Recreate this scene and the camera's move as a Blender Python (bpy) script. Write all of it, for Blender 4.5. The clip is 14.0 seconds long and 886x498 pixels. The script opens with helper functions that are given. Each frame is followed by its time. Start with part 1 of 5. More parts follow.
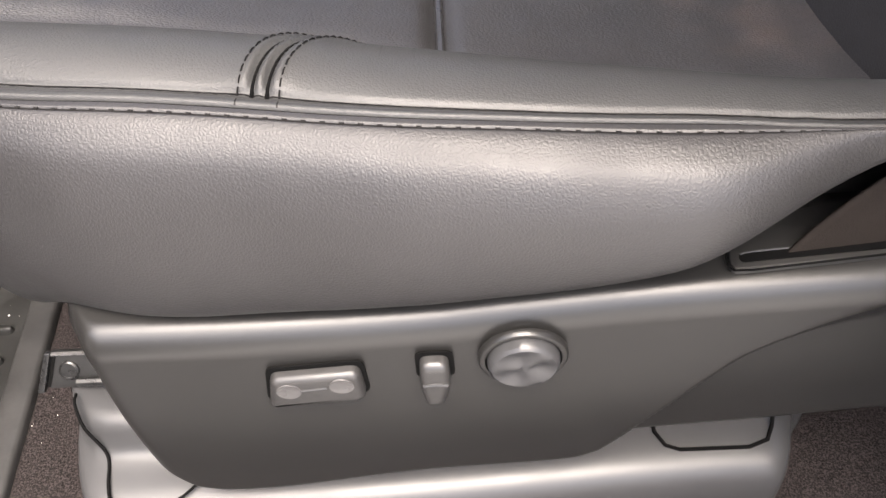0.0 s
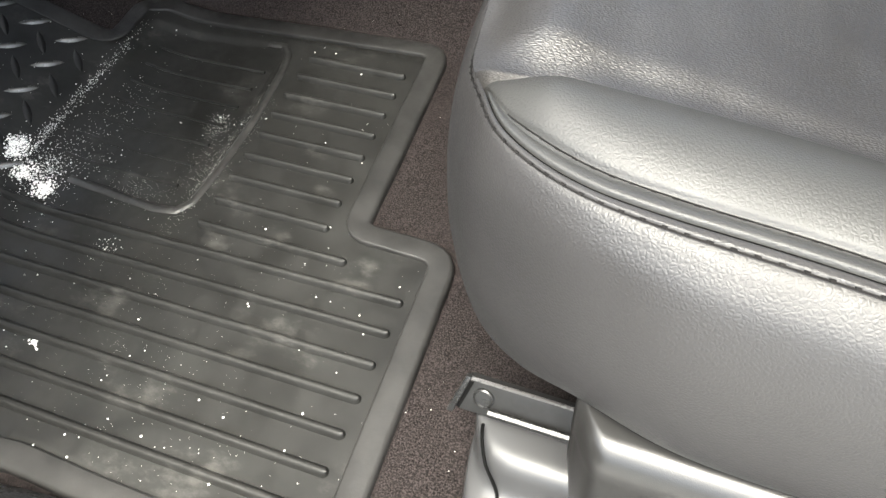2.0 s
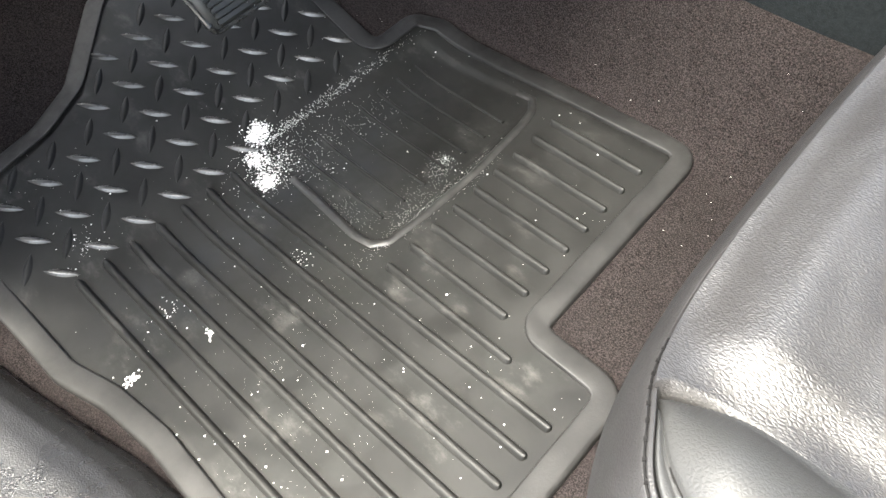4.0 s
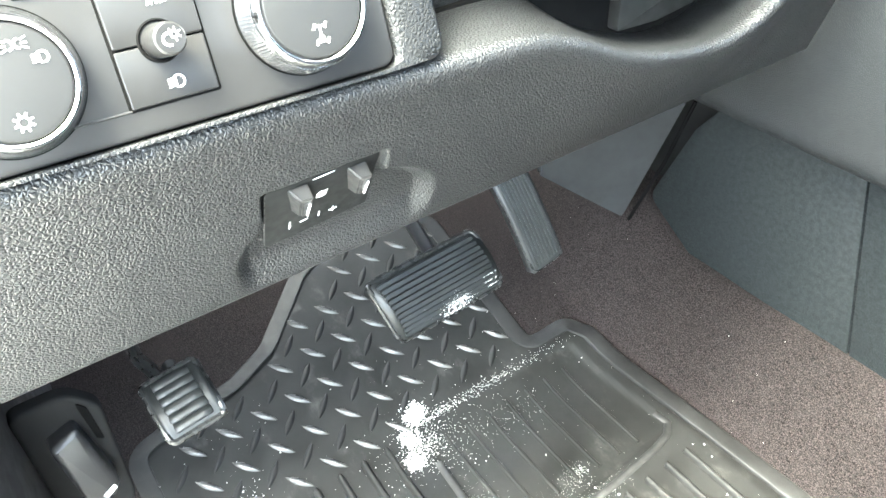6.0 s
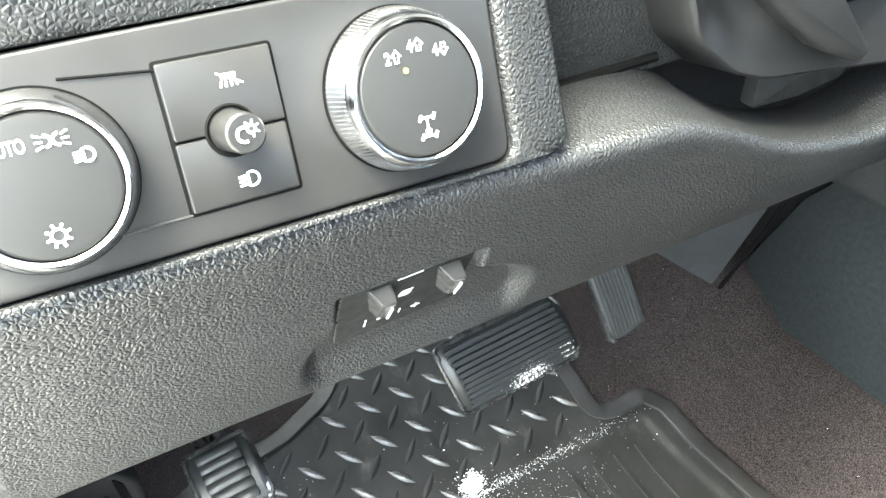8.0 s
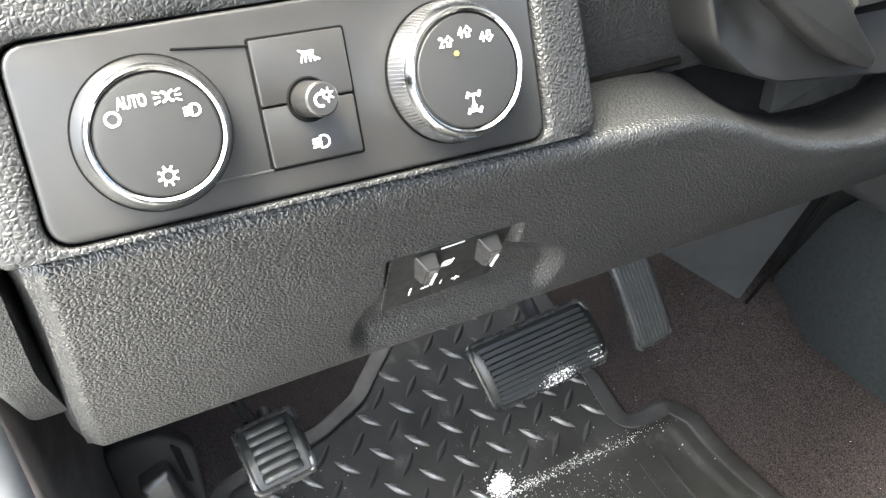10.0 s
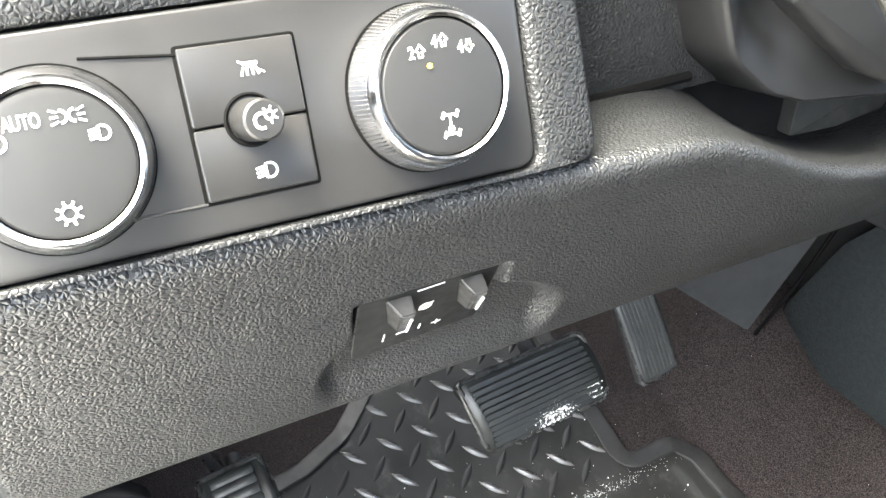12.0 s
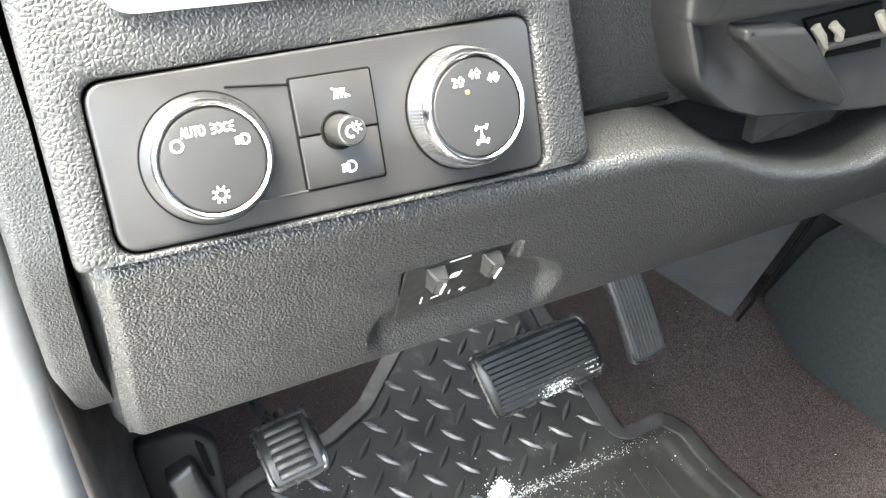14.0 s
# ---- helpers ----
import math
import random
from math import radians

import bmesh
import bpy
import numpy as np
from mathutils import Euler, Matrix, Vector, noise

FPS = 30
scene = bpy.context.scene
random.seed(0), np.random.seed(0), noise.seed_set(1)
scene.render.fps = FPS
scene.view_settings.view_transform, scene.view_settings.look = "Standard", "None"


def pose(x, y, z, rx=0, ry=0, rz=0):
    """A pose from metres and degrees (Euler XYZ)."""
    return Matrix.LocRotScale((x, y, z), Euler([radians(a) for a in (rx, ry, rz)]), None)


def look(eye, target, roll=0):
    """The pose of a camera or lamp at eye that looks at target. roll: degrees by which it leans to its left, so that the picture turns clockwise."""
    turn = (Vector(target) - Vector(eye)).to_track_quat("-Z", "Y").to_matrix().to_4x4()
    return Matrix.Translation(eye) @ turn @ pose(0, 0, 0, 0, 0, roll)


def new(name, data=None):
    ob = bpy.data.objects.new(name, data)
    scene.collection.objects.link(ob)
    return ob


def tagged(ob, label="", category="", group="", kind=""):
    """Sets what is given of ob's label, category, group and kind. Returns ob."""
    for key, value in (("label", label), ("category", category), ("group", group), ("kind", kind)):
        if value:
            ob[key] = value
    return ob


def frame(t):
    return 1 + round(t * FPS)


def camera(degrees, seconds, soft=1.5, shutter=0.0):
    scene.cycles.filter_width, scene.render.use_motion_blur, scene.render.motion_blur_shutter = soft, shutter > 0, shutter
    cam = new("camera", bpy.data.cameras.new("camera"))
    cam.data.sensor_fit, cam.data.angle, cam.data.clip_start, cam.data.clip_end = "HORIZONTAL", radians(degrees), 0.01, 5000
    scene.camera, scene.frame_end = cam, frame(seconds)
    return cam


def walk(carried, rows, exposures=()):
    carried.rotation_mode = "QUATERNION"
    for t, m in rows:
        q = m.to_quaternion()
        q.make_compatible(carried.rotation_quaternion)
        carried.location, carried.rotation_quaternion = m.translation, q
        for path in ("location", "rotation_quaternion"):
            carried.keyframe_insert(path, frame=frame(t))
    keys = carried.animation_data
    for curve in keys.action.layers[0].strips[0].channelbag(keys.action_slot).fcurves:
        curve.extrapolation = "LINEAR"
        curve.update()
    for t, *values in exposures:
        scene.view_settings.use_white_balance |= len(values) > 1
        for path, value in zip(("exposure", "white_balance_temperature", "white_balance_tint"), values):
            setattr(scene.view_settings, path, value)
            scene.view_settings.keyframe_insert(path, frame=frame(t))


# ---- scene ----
cam = camera(58.0, 14.0)
SKY, SUN = 1.0, 0.8
PATH = [
    (0, (0.544, -0.213, 0.551), (0.539, 1.087, -0.969), -2.7),
    (0.5, (0.534, -0.211, 0.557), (0.451, 1.036, -1.005), -3.3),
    (1, (0.506, -0.203, 0.56), (0.335, 1.029, -1.006), -4.2),
    (1.5, (0.442, -0.177, 0.563), (0.084, 1.021, -0.998), -5.5),
    (2, (0.39, -0.139, 0.561), (-0.174, 0.961, -1.012), -7.4),
    (2.5, (0.347, -0.099, 0.565), (-0.372, 0.913, -1.003), -8.6),
    (2.7, (0.338, -0.084, 0.572), (-0.427, 0.894, -0.995), -8.8),
    (4.8, (0.359, -0.03, 0.662), (-0.656, 0.675, -0.911), -7.7),
    (5, (0.35, -0.04, 0.693), (-0.685, 0.707, -0.847), -6.3),
    (5.5, (0.32, -0.052, 0.753), (-0.891, 0.761, -0.616), -5.4),
    (6, (0.309, -0.044, 0.757), (-1.054, 0.744, -0.477), -5.3),
    (6.5, (0.287, -0.013, 0.757), (-1.119, 0.733, -0.455), -5.5),
    (7, (0.25, -0.015, 0.749), (-1.162, 0.699, -0.474), -5.1),
    (7.5, (0.237, -0.005, 0.751), (-1.203, 0.686, -0.452), -4.8),
    (8, (0.229, -0.022, 0.754), (-1.218, 0.666, -0.443), -4.1),
    (8.5, (0.238, -0.034, 0.752), (-1.232, 0.634, -0.43), -4.1),
    (8.7, (0.247, -0.039, 0.756), (-1.24, 0.608, -0.415), -4.4),
    (10.8, (0.275, -0.049, 0.754), (-1.265, 0.606, -0.342), -3.7),
    (11, (0.271, -0.039, 0.749), (-1.273, 0.619, -0.338), -3.8),
    (11.5, (0.25, -0.014, 0.732), (-1.297, 0.644, -0.35), -3.9),
    (12, (0.233, -0.02, 0.735), (-1.313, 0.632, -0.354), -3.8),
    (12.5, (0.237, -0.008, 0.728), (-1.308, 0.638, -0.366), -3.6),
    (13, (0.245, -0.016, 0.745), (-1.3, 0.624, -0.353), -3.7),
    (13.5, (0.272, -0.025, 0.75), (-1.276, 0.608, -0.346), -3.7),
    (14, (0.309, -0.067, 0.78), (-1.241, 0.578, -0.307), -3.3),
]

EXPOSURES = [(0.0, 0.52, 6500, 8), (1.0, 0.46, 6500, 5), (2.0, 0.85, 6250, -2), (2.7, 1.34, 6300, -2), (5.0, 2.26, 6150, 0), (5.5, 3.17, 6100, -6), (6.0, 3.27, 6100, -9), (7.0, 3.0, 6200, -10), (8.0, 2.80, 6200, -8), (8.6, 2.34, 6400, 6), (11.0, 2.26, 6350, -7), (11.5, 2.32, 6550, 6), (12.0, 2.60, 6400, -2), (12.5, 2.62, 6400, -5), (13.0, 2.98, 6400, -7), (14.0, 2.66, 6350, -2)]
walk(cam, [(t, look(eye, target, roll)) for t, eye, target, roll in PATH], EXPOSURES)

# ---- light ----
world = bpy.data.worlds.new("sky")
scene.world = world
world.use_nodes = True
wn = world.node_tree.nodes
sky = wn.new("ShaderNodeTexSky")
sky.sky_type, sky.sun_disc = "NISHITA", False
sky.sun_elevation, sky.sun_rotation = radians(71), radians(168)
sky.air_density, sky.dust_density, sky.ozone_density = 0.5, 8.0, 0.4
world.node_tree.links.new(sky.outputs[0], wn["Background"].inputs[0])
wn["Background"].inputs[1].default_value = SKY

sun = new("sun", bpy.data.lights.new("sun", "SUN"))
sun.data.energy, sun.data.angle, sun.data.color = SUN, radians(28), (1.0, 0.96, 0.9)
sun.matrix_world = look((0.42, -1.97, 5.85), (0, 0, 0))


# ---- materials ----
def surface(name, base, rough, metallic=0.0, grain=0.0, cell=300.0, kind="voronoi", mottle=0.15, mottle_scale=9.0,
            wear=None, wear_scale=5.0, wear_cut=0.62, spec=0.5, rough_var=0.1, fine=0.0, fine_scale=1500.0, speck=None, speck_scale=500.0, speck_cut=0.68, stretch=None, wear_stretch=None):
    m = bpy.data.materials.new(name)
    m.use_nodes = True
    n, ln = m.node_tree.nodes, m.node_tree.links
    b = n["Principled BSDF"]
    b.inputs["Metallic"].default_value = metallic
    b.inputs["Specular IOR Level"].default_value = spec
    co = n.new("ShaderNodeTexCoord")

    def noise_tex(scale, detail=3.0, rough_=0.55, along=None):
        t = n.new("ShaderNodeTexNoise")
        t.inputs["Scale"].default_value, t.inputs["Detail"].default_value, t.inputs["Roughness"].default_value = scale, detail, rough_
        if along:
            drawn = n.new("ShaderNodeVectorMath")
            drawn.operation = "MULTIPLY"
            drawn.inputs[1].default_value = along
            ln.new(co.outputs["Object"], drawn.inputs[0])
            ln.new(drawn.outputs[0], t.inputs["Vector"])
        else:
            ln.new(co.outputs["Object"], t.inputs["Vector"])
        return t.outputs["Fac"]

    def ramp(src, lo, hi, a=0.0, z=1.0):
        r = n.new("ShaderNodeMapRange")
        r.interpolation_type = "SMOOTHSTEP"
        for k, v in (("From Min", lo), ("From Max", hi), ("To Min", a), ("To Max", z)):
            r.inputs[k].default_value = v
        ln.new(src, r.inputs["Value"])
        return r.outputs["Result"]

    def blend(fac, a, c):
        x = n.new("ShaderNodeMix")
        x.data_type = "RGBA"
        ln.new(fac, x.inputs["Factor"])
        for k, v in ((6, a), (7, c)):
            if isinstance(v, tuple):
                x.inputs[k].default_value = (*v, 1)
            else:
                ln.new(v, x.inputs[k])
        return x.outputs[2]

    big = noise_tex(mottle_scale, 5.0)
    col = blend(ramp(big, 0.3, 0.7), tuple(c * (1 - mottle) for c in base), tuple(min(1, c * (1 + mottle)) for c in base))
    if speck:
        col = blend(ramp(noise_tex(speck_scale, 3.0, 0.7), speck_cut - 0.16, speck_cut + 0.16), col, speck)
    if wear:
        w = noise_tex(wear_scale, 8.0, 0.7, wear_stretch)
        col = blend(ramp(w, wear_cut, wear_cut + 0.2, 0.0, 0.6), col, wear)
    ln.new(col, b.inputs["Base Color"])
    ln.new(ramp(noise_tex(mottle_scale * 3, 4.0), 0.3, 0.7, max(0.02, rough - rough_var), min(1, rough + rough_var)), b.inputs["Roughness"])
    normal = None
    if grain:
        bump = n.new("ShaderNodeBump")
        bump.inputs["Strength"].default_value = grain
        bump.inputs["Distance"].default_value = 0.6 / cell
        if kind in ("voronoi", "pebble"):
            src_co = co.outputs["Object"]
            if stretch:
                scale_v = n.new("ShaderNodeVectorMath")
                scale_v.operation = "MULTIPLY"
                scale_v.inputs[1].default_value = stretch
                ln.new(src_co, scale_v.inputs[0])
                src_co = scale_v.outputs[0]
            warp = n.new("ShaderNodeTexNoise")
            warp.inputs["Scale"].default_value = cell * 0.7
            mixv = n.new("ShaderNodeVectorMath")
            mixv.operation = "MULTIPLY_ADD"
            mixv.inputs[1].default_value = (0.9 / cell,) * 3
            ln.new(src_co, warp.inputs["Vector"])
            ln.new(warp.outputs["Color"], mixv.inputs[0])
            ln.new(src_co, mixv.inputs[2])
            v = n.new("ShaderNodeTexVoronoi")
            v.feature = "F1" if kind == "pebble" else "DISTANCE_TO_EDGE"
            v.inputs["Scale"].default_value = cell
            ln.new(mixv.outputs[0], v.inputs["Vector"])
            src = ramp(v.outputs["Distance"], 0.1, 0.75, 1.0, 0.0) if kind == "pebble" else ramp(v.outputs["Distance"], 0.0, 0.35)
        else:
            src = noise_tex(cell, 4.0, 0.7)
        ln.new(src, bump.inputs["Height"])
        normal = bump.outputs["Normal"]
    if fine:
        b2 = n.new("ShaderNodeBump")
        b2.inputs["Strength"].default_value, b2.inputs["Distance"].default_value = fine, 0.0006
        ln.new(noise_tex(fine_scale, 3.0, 0.7), b2.inputs["Height"])
        if normal:
            ln.new(normal, b2.inputs["Normal"])
        normal = b2.outputs["Normal"]
    if normal:
        ln.new(normal, b.inputs["Normal"])
    return m


LEATHER = surface("black_leather", (0.018, 0.0172, 0.0174), 0.50, grain=0.15, cell=600, mottle=0.08, fine=0.05, spec=0.5, rough_var=0.04)
# Kept lighter than the side leather to stand for light on the bolster top.
LEATHER_TOP = surface("brightened_bolster_leather", (0.024, 0.024, 0.0235), 0.53, grain=0.13, cell=600, mottle=0.08, fine=0.05, spec=0.48, rough_var=0.04)
LEATHER_SEAT = surface("seat_insert_leather", (0.020, 0.019, 0.019), 0.47, spec=0.68, grain=0.27, cell=760, stretch=(0.5, 1.0, 1.0), mottle=0.1, wear=(0.075, 0.052, 0.042), wear_scale=3.0, wear_cut=0.60, fine=0.06, rough_var=0.04)
PIPING = surface("piping_leather", (0.022, 0.021, 0.021), 0.35, mottle=0.2, mottle_scale=40, fine=0.15)
# Dark enough to stand for crease shade as well as the thread itself.
THREAD = surface("stitch_thread_and_crease_shade", (0.006, 0.0057, 0.0057), 0.7, spec=0.1, mottle=0.3, mottle_scale=200)
TRIM = surface("seat_trim_plastic", (0.014, 0.0137, 0.0133), 0.31, grain=0.10, cell=1100, kind="noise", mottle=0.04, fine=0.08, rough_var=0.02)
TRIM_LIGHT = surface("track_cover_plastic", (0.032, 0.032, 0.033), 0.40, spec=0.45, grain=0.08, cell=1100, kind="noise", mottle=0.05, rough_var=0.03)
COLUMN = surface("matt_column_plastic", (0.0125, 0.0123, 0.0120), 0.46, spec=0.4, grain=0.10, cell=1100, kind="noise", mottle=0.06, fine=0.05)
CONTROL = surface("matt_controller_plastic", (0.0085, 0.009, 0.009), 0.60, spec=0.3, mottle=0.06, mottle_scale=50)
SWITCH = surface("grey_switch_plastic", (0.025, 0.0243, 0.0238), 0.38, mottle=0.08, mottle_scale=60, fine=0.05)
KICK = surface("brown_grey_kick_plastic", (0.046, 0.042, 0.040), 0.5, grain=0.1, cell=900, kind="noise", mottle=0.12, mottle_scale=12)
DUCT_GREY = surface("grey_duct_plastic", (0.022, 0.0235, 0.025), 0.5, grain=0.15, cell=900, kind="noise", mottle=0.15, mottle_scale=25, fine=0.05)
# Light on the dimples and plate rim is painted in; worn edges share it.
PALE_PLASTIC = surface("worn_and_lit_pale_plastic", (0.065, 0.063, 0.062), 0.33, mottle=0.1, mottle_scale=60)
DASH = surface("grained_dash_plastic", (0.019, 0.0195, 0.020), 0.33, grain=0.42, cell=450, mottle=0.08, rough_var=0.03)
DASH_COARSE = surface("coarse_grained_dash_plastic", (0.014, 0.0144, 0.0148), 0.45, spec=0.36, grain=0.38, cell=450, kind="voronoi", mottle=0.08, rough_var=0.03)
DASH_FINE = surface("fine_grained_dash_plastic", (0.014, 0.015, 0.016), 0.48, spec=0.3, grain=0.35, cell=600, mottle=0.1)
BEZEL = surface("satin_black_bezel", (0.0165, 0.0162, 0.0160), 0.35, mottle=0.12, mottle_scale=20, fine=0.03, rough_var=0.03)
KNOB_FACE = surface("matt_black_knob_face", (0.012, 0.012, 0.012), 0.45, rough_var=0.02, mottle=0.04, mottle_scale=50, fine=0.03)
CHROME = surface("satin_chrome", (0.62, 0.62, 0.63), 0.17, metallic=1.0, mottle=0.06, mottle_scale=60, rough_var=0.06)
PRINT = surface("white_print", (0.78, 0.78, 0.76), 0.6, mottle=0.05)
YELLOW = surface("yellow_marker", (0.75, 0.62, 0.05), 0.5, mottle=0.05)
RUBBER = surface("dusty_black_rubber_mat", (0.0125, 0.0124, 0.0118), 0.50, spec=0.24, grain=0.12, cell=900, kind="noise", mottle=0.25, mottle_scale=14,
                 wear=(0.070, 0.068, 0.064), wear_scale=26, wear_cut=0.55, wear_stretch=(0.6, 1.0, 1.0), fine=0.1, rough_var=0.14)
# Diamonds that catch the light, painted pale.
RUBBER_LIT = surface("lit_diamond_rubber", (0.060, 0.058, 0.055), 0.27, mottle=0.25, mottle_scale=40, fine=0.08)
RUBBER_WORN = surface("scuffed_rubber_edge", (0.0165, 0.0161, 0.0158), 0.52, spec=0.3, grain=0.15, cell=500, kind="noise", mottle=0.3, mottle_scale=30,
                      wear=(0.045, 0.042, 0.039), wear_scale=25, wear_cut=0.60)
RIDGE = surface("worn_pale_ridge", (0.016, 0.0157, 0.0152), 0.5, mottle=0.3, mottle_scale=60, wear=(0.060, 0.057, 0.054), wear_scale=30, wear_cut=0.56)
PEDAL = surface("black_pedal_rubber", (0.016, 0.017, 0.0165), 0.42, mottle=0.05, mottle_scale=40, rough_var=0.02)
# Glossier and lighter than the pad, so its edge highlight is partly painted.
PEDAL_EDGE = surface("lightened_pedal_edge", (0.024, 0.024, 0.0235), 0.26, mottle=0.15, mottle_scale=40, fine=0.05)
# Diamonds turned from the light, painted dark; also the seat bracket's black.
MATT_DARK = surface("shaded_diamond_and_bracket_black", (0.012, 0.012, 0.012), 0.55, spec=0.3, mottle=0.1, mottle_scale=40)
BLACK = surface("black_plastic", (0.016, 0.016, 0.017), 0.4, mottle=0.15, mottle_scale=20, fine=0.05)
# Near-black painted into gaps and grooves for their shade; also the wire's colour.
GAP_BLACK = surface("gap_shade_and_wire_black", (0.003, 0.003, 0.003), 0.9, spec=0.05)
# Near-black stands for shade under the dash, in cores and behind the handle.
DARK_FILL = surface("dark_recess_fill", (0.009, 0.009, 0.009), 0.85, spec=0.2, mottle=0.3)
CARPET = surface("brown_loop_carpet", (0.0046, 0.0039, 0.0038), 0.95, grain=1.0, cell=420, kind="noise", mottle=0.35, mottle_scale=45,
                 speck=(0.039, 0.0315, 0.0308), speck_scale=700, speck_cut=0.54, spec=0.1, fine=0.9, fine_scale=1100)
CONSOLE = surface("dark_console_plastic", (0.0105, 0.0125, 0.0134), 0.55, spec=0.28, grain=0.6, cell=520, kind="noise", mottle=0.4, mottle_scale=160)
SILL = surface("glossy_sill_plastic", (0.016, 0.016, 0.017), 0.30, grain=0.25, cell=500, mottle=0.12, fine=0.05)
STEEL = surface("dark_seat_steel", (0.011, 0.011, 0.011), 0.32, metallic=0.0, mottle=0.2, mottle_scale=50)
BELT = surface("seat_belt_webbing", (0.013, 0.0105, 0.009), 0.85, spec=0.1, grain=0.6, cell=900, kind="noise", mottle=0.15)
CRUMB = surface("white_crumbs", (0.82, 0.81, 0.78), 0.8, mottle=0.06, mottle_scale=200)
WHITE = surface("white_body_paint", (0.80, 0.80, 0.80), 0.25, mottle=0.03)
SEAL = surface("rubber_door_seal", (0.15, 0.155, 0.16), 0.5, mottle=0.15, mottle_scale=30)
PEDAL_GREY = surface("grey_pedal_plastic", (0.036, 0.037, 0.037), 0.42, mottle=0.15, mottle_scale=40, fine=0.06)
SILVER = surface("pale_silver_paint", (0.62, 0.62, 0.61), 0.35, metallic=0.3, mottle=0.04)
CLOTH = surface("grey_headliner", (0.32, 0.315, 0.305), 0.95, grain=0.3, cell=500, kind="noise", mottle=0.08)
GROUND = surface("pale_concrete", (0.34, 0.335, 0.32), 0.9, grain=0.4, cell=60, kind="noise", mottle=0.15, mottle_scale=1.5)
METAL_GREY = surface("bare_column_metal", (0.035, 0.035, 0.032), 0.55, metallic=0.1, mottle=0.2, mottle_scale=30)
BEIGE = surface("beige_wire_clip", (0.11, 0.105, 0.085), 0.6, mottle=0.1)


# ---- mesh helpers ----
def thing(name, at, label, category, group="", kind=""):
    e = new(name)
    e.empty_display_size = 0.02
    e.location = at
    return tagged(e, label, category, group, kind)


def part(name, bm, material, parent=None, label="", smooth=True, angle=38, facing=None):
    me = bpy.data.meshes.new(name)
    bm.normal_update()
    if facing is None:
        bmesh.ops.recalc_face_normals(bm, faces=bm.faces)
    elif sum((f.normal * f.calc_area()).dot(Vector(facing)) for f in bm.faces) < 0:
        bmesh.ops.reverse_faces(bm, faces=bm.faces)
    for f in bm.faces:
        f.smooth = smooth
    if smooth and angle < 180:
        for e in bm.edges:
            if len(e.link_faces) == 2 and e.calc_face_angle(0) > radians(angle):
                e.smooth = False
    bm.to_mesh(me)
    bm.free()
    me.materials.append(material)
    return place(name, me, parent, label)


def place(name, me, parent=None, label="", m=None):
    ob = new(name, me)
    if parent is not None:
        ob.parent = parent
        base = Matrix.Identity(4)
        p = parent
        while p is not None:
            base = p.matrix_basis @ base if p.parent is None else base
            p = p.parent
        ob.matrix_parent_inverse = base.inverted() if parent.parent is None else Matrix.Identity(4)
    if m is not None:
        ob.matrix_basis = m
    return tagged(ob, label) if label else ob


def grid(fn, us, vs, close_u=False):
    bm = bmesh.new()
    rows = [[bm.verts.new(fn(u, v)) for v in vs] for u in us]
    pairs = list(zip(rows, rows[1:])) + ([(rows[-1], rows[0])] if close_u else [])
    for a, b in pairs:
        for j in range(len(vs) - 1):
            bm.faces.new((a[j], b[j], b[j + 1], a[j + 1]))
    return bm


def solid(ob, thickness, offset=-1.0):
    mod = ob.modifiers.new("thick", "SOLIDIFY")
    mod.thickness, mod.offset = thickness, offset
    return ob


def lin(a, b, n):
    return [a + (b - a) * i / (n - 1) for i in range(n)]


def curve(x, table):
    """A smooth value from a table of (x, value)."""
    if x <= table[0][0]:
        return table[0][1]
    for (x0, v0), (x1, v1) in zip(table, table[1:]):
        if x <= x1:
            i = table.index((x0, v0))
            xm, vm = table[max(i - 1, 0)]
            xp, vp = table[min(i + 2, len(table) - 1)]
            m0 = (v1 - vm) / max(x1 - xm, 1e-6)
            m1 = (vp - v0) / max(xp - x0, 1e-6)
            h, s = x1 - x0, (x - x0) / (x1 - x0)
            return ((2 * s**3 - 3 * s**2 + 1) * v0 + (s**3 - 2 * s**2 + s) * h * m0 + (3 * s**2 - 2 * s**3) * v1 + (s**3 - s**2) * h * m1)
    return table[-1][1]


def sstep(a, b, x):
    s = min(1, max(0, (x - a) / (b - a)))
    return s * s * (3 - 2 * s)


def fillet(pts, r, steps=6):
    """A closed 2D outline with its corners rounded; r: one radius or one per corner."""
    out, n = [], len(pts)
    for i in range(n):
        p = Vector(pts[i])
        a, b = Vector(pts[i - 1]) - p, Vector(pts[(i + 1) % n]) - p
        rad = r[i] if isinstance(r, (list, tuple)) else r
        half = a.angle(b) / 2
        if rad <= 0 or half > 1.5:
            out.append(tuple(p))
            continue
        cut = min(rad / math.tan(half), a.length * 0.48, b.length * 0.48)
        p0, p1 = p + a.normalized() * cut, p + b.normalized() * cut
        for k in range(steps + 1):
            s = k / steps
            out.append(tuple((1 - s) ** 2 * p0 + 2 * s * (1 - s) * p + s * s * p1))
    return out


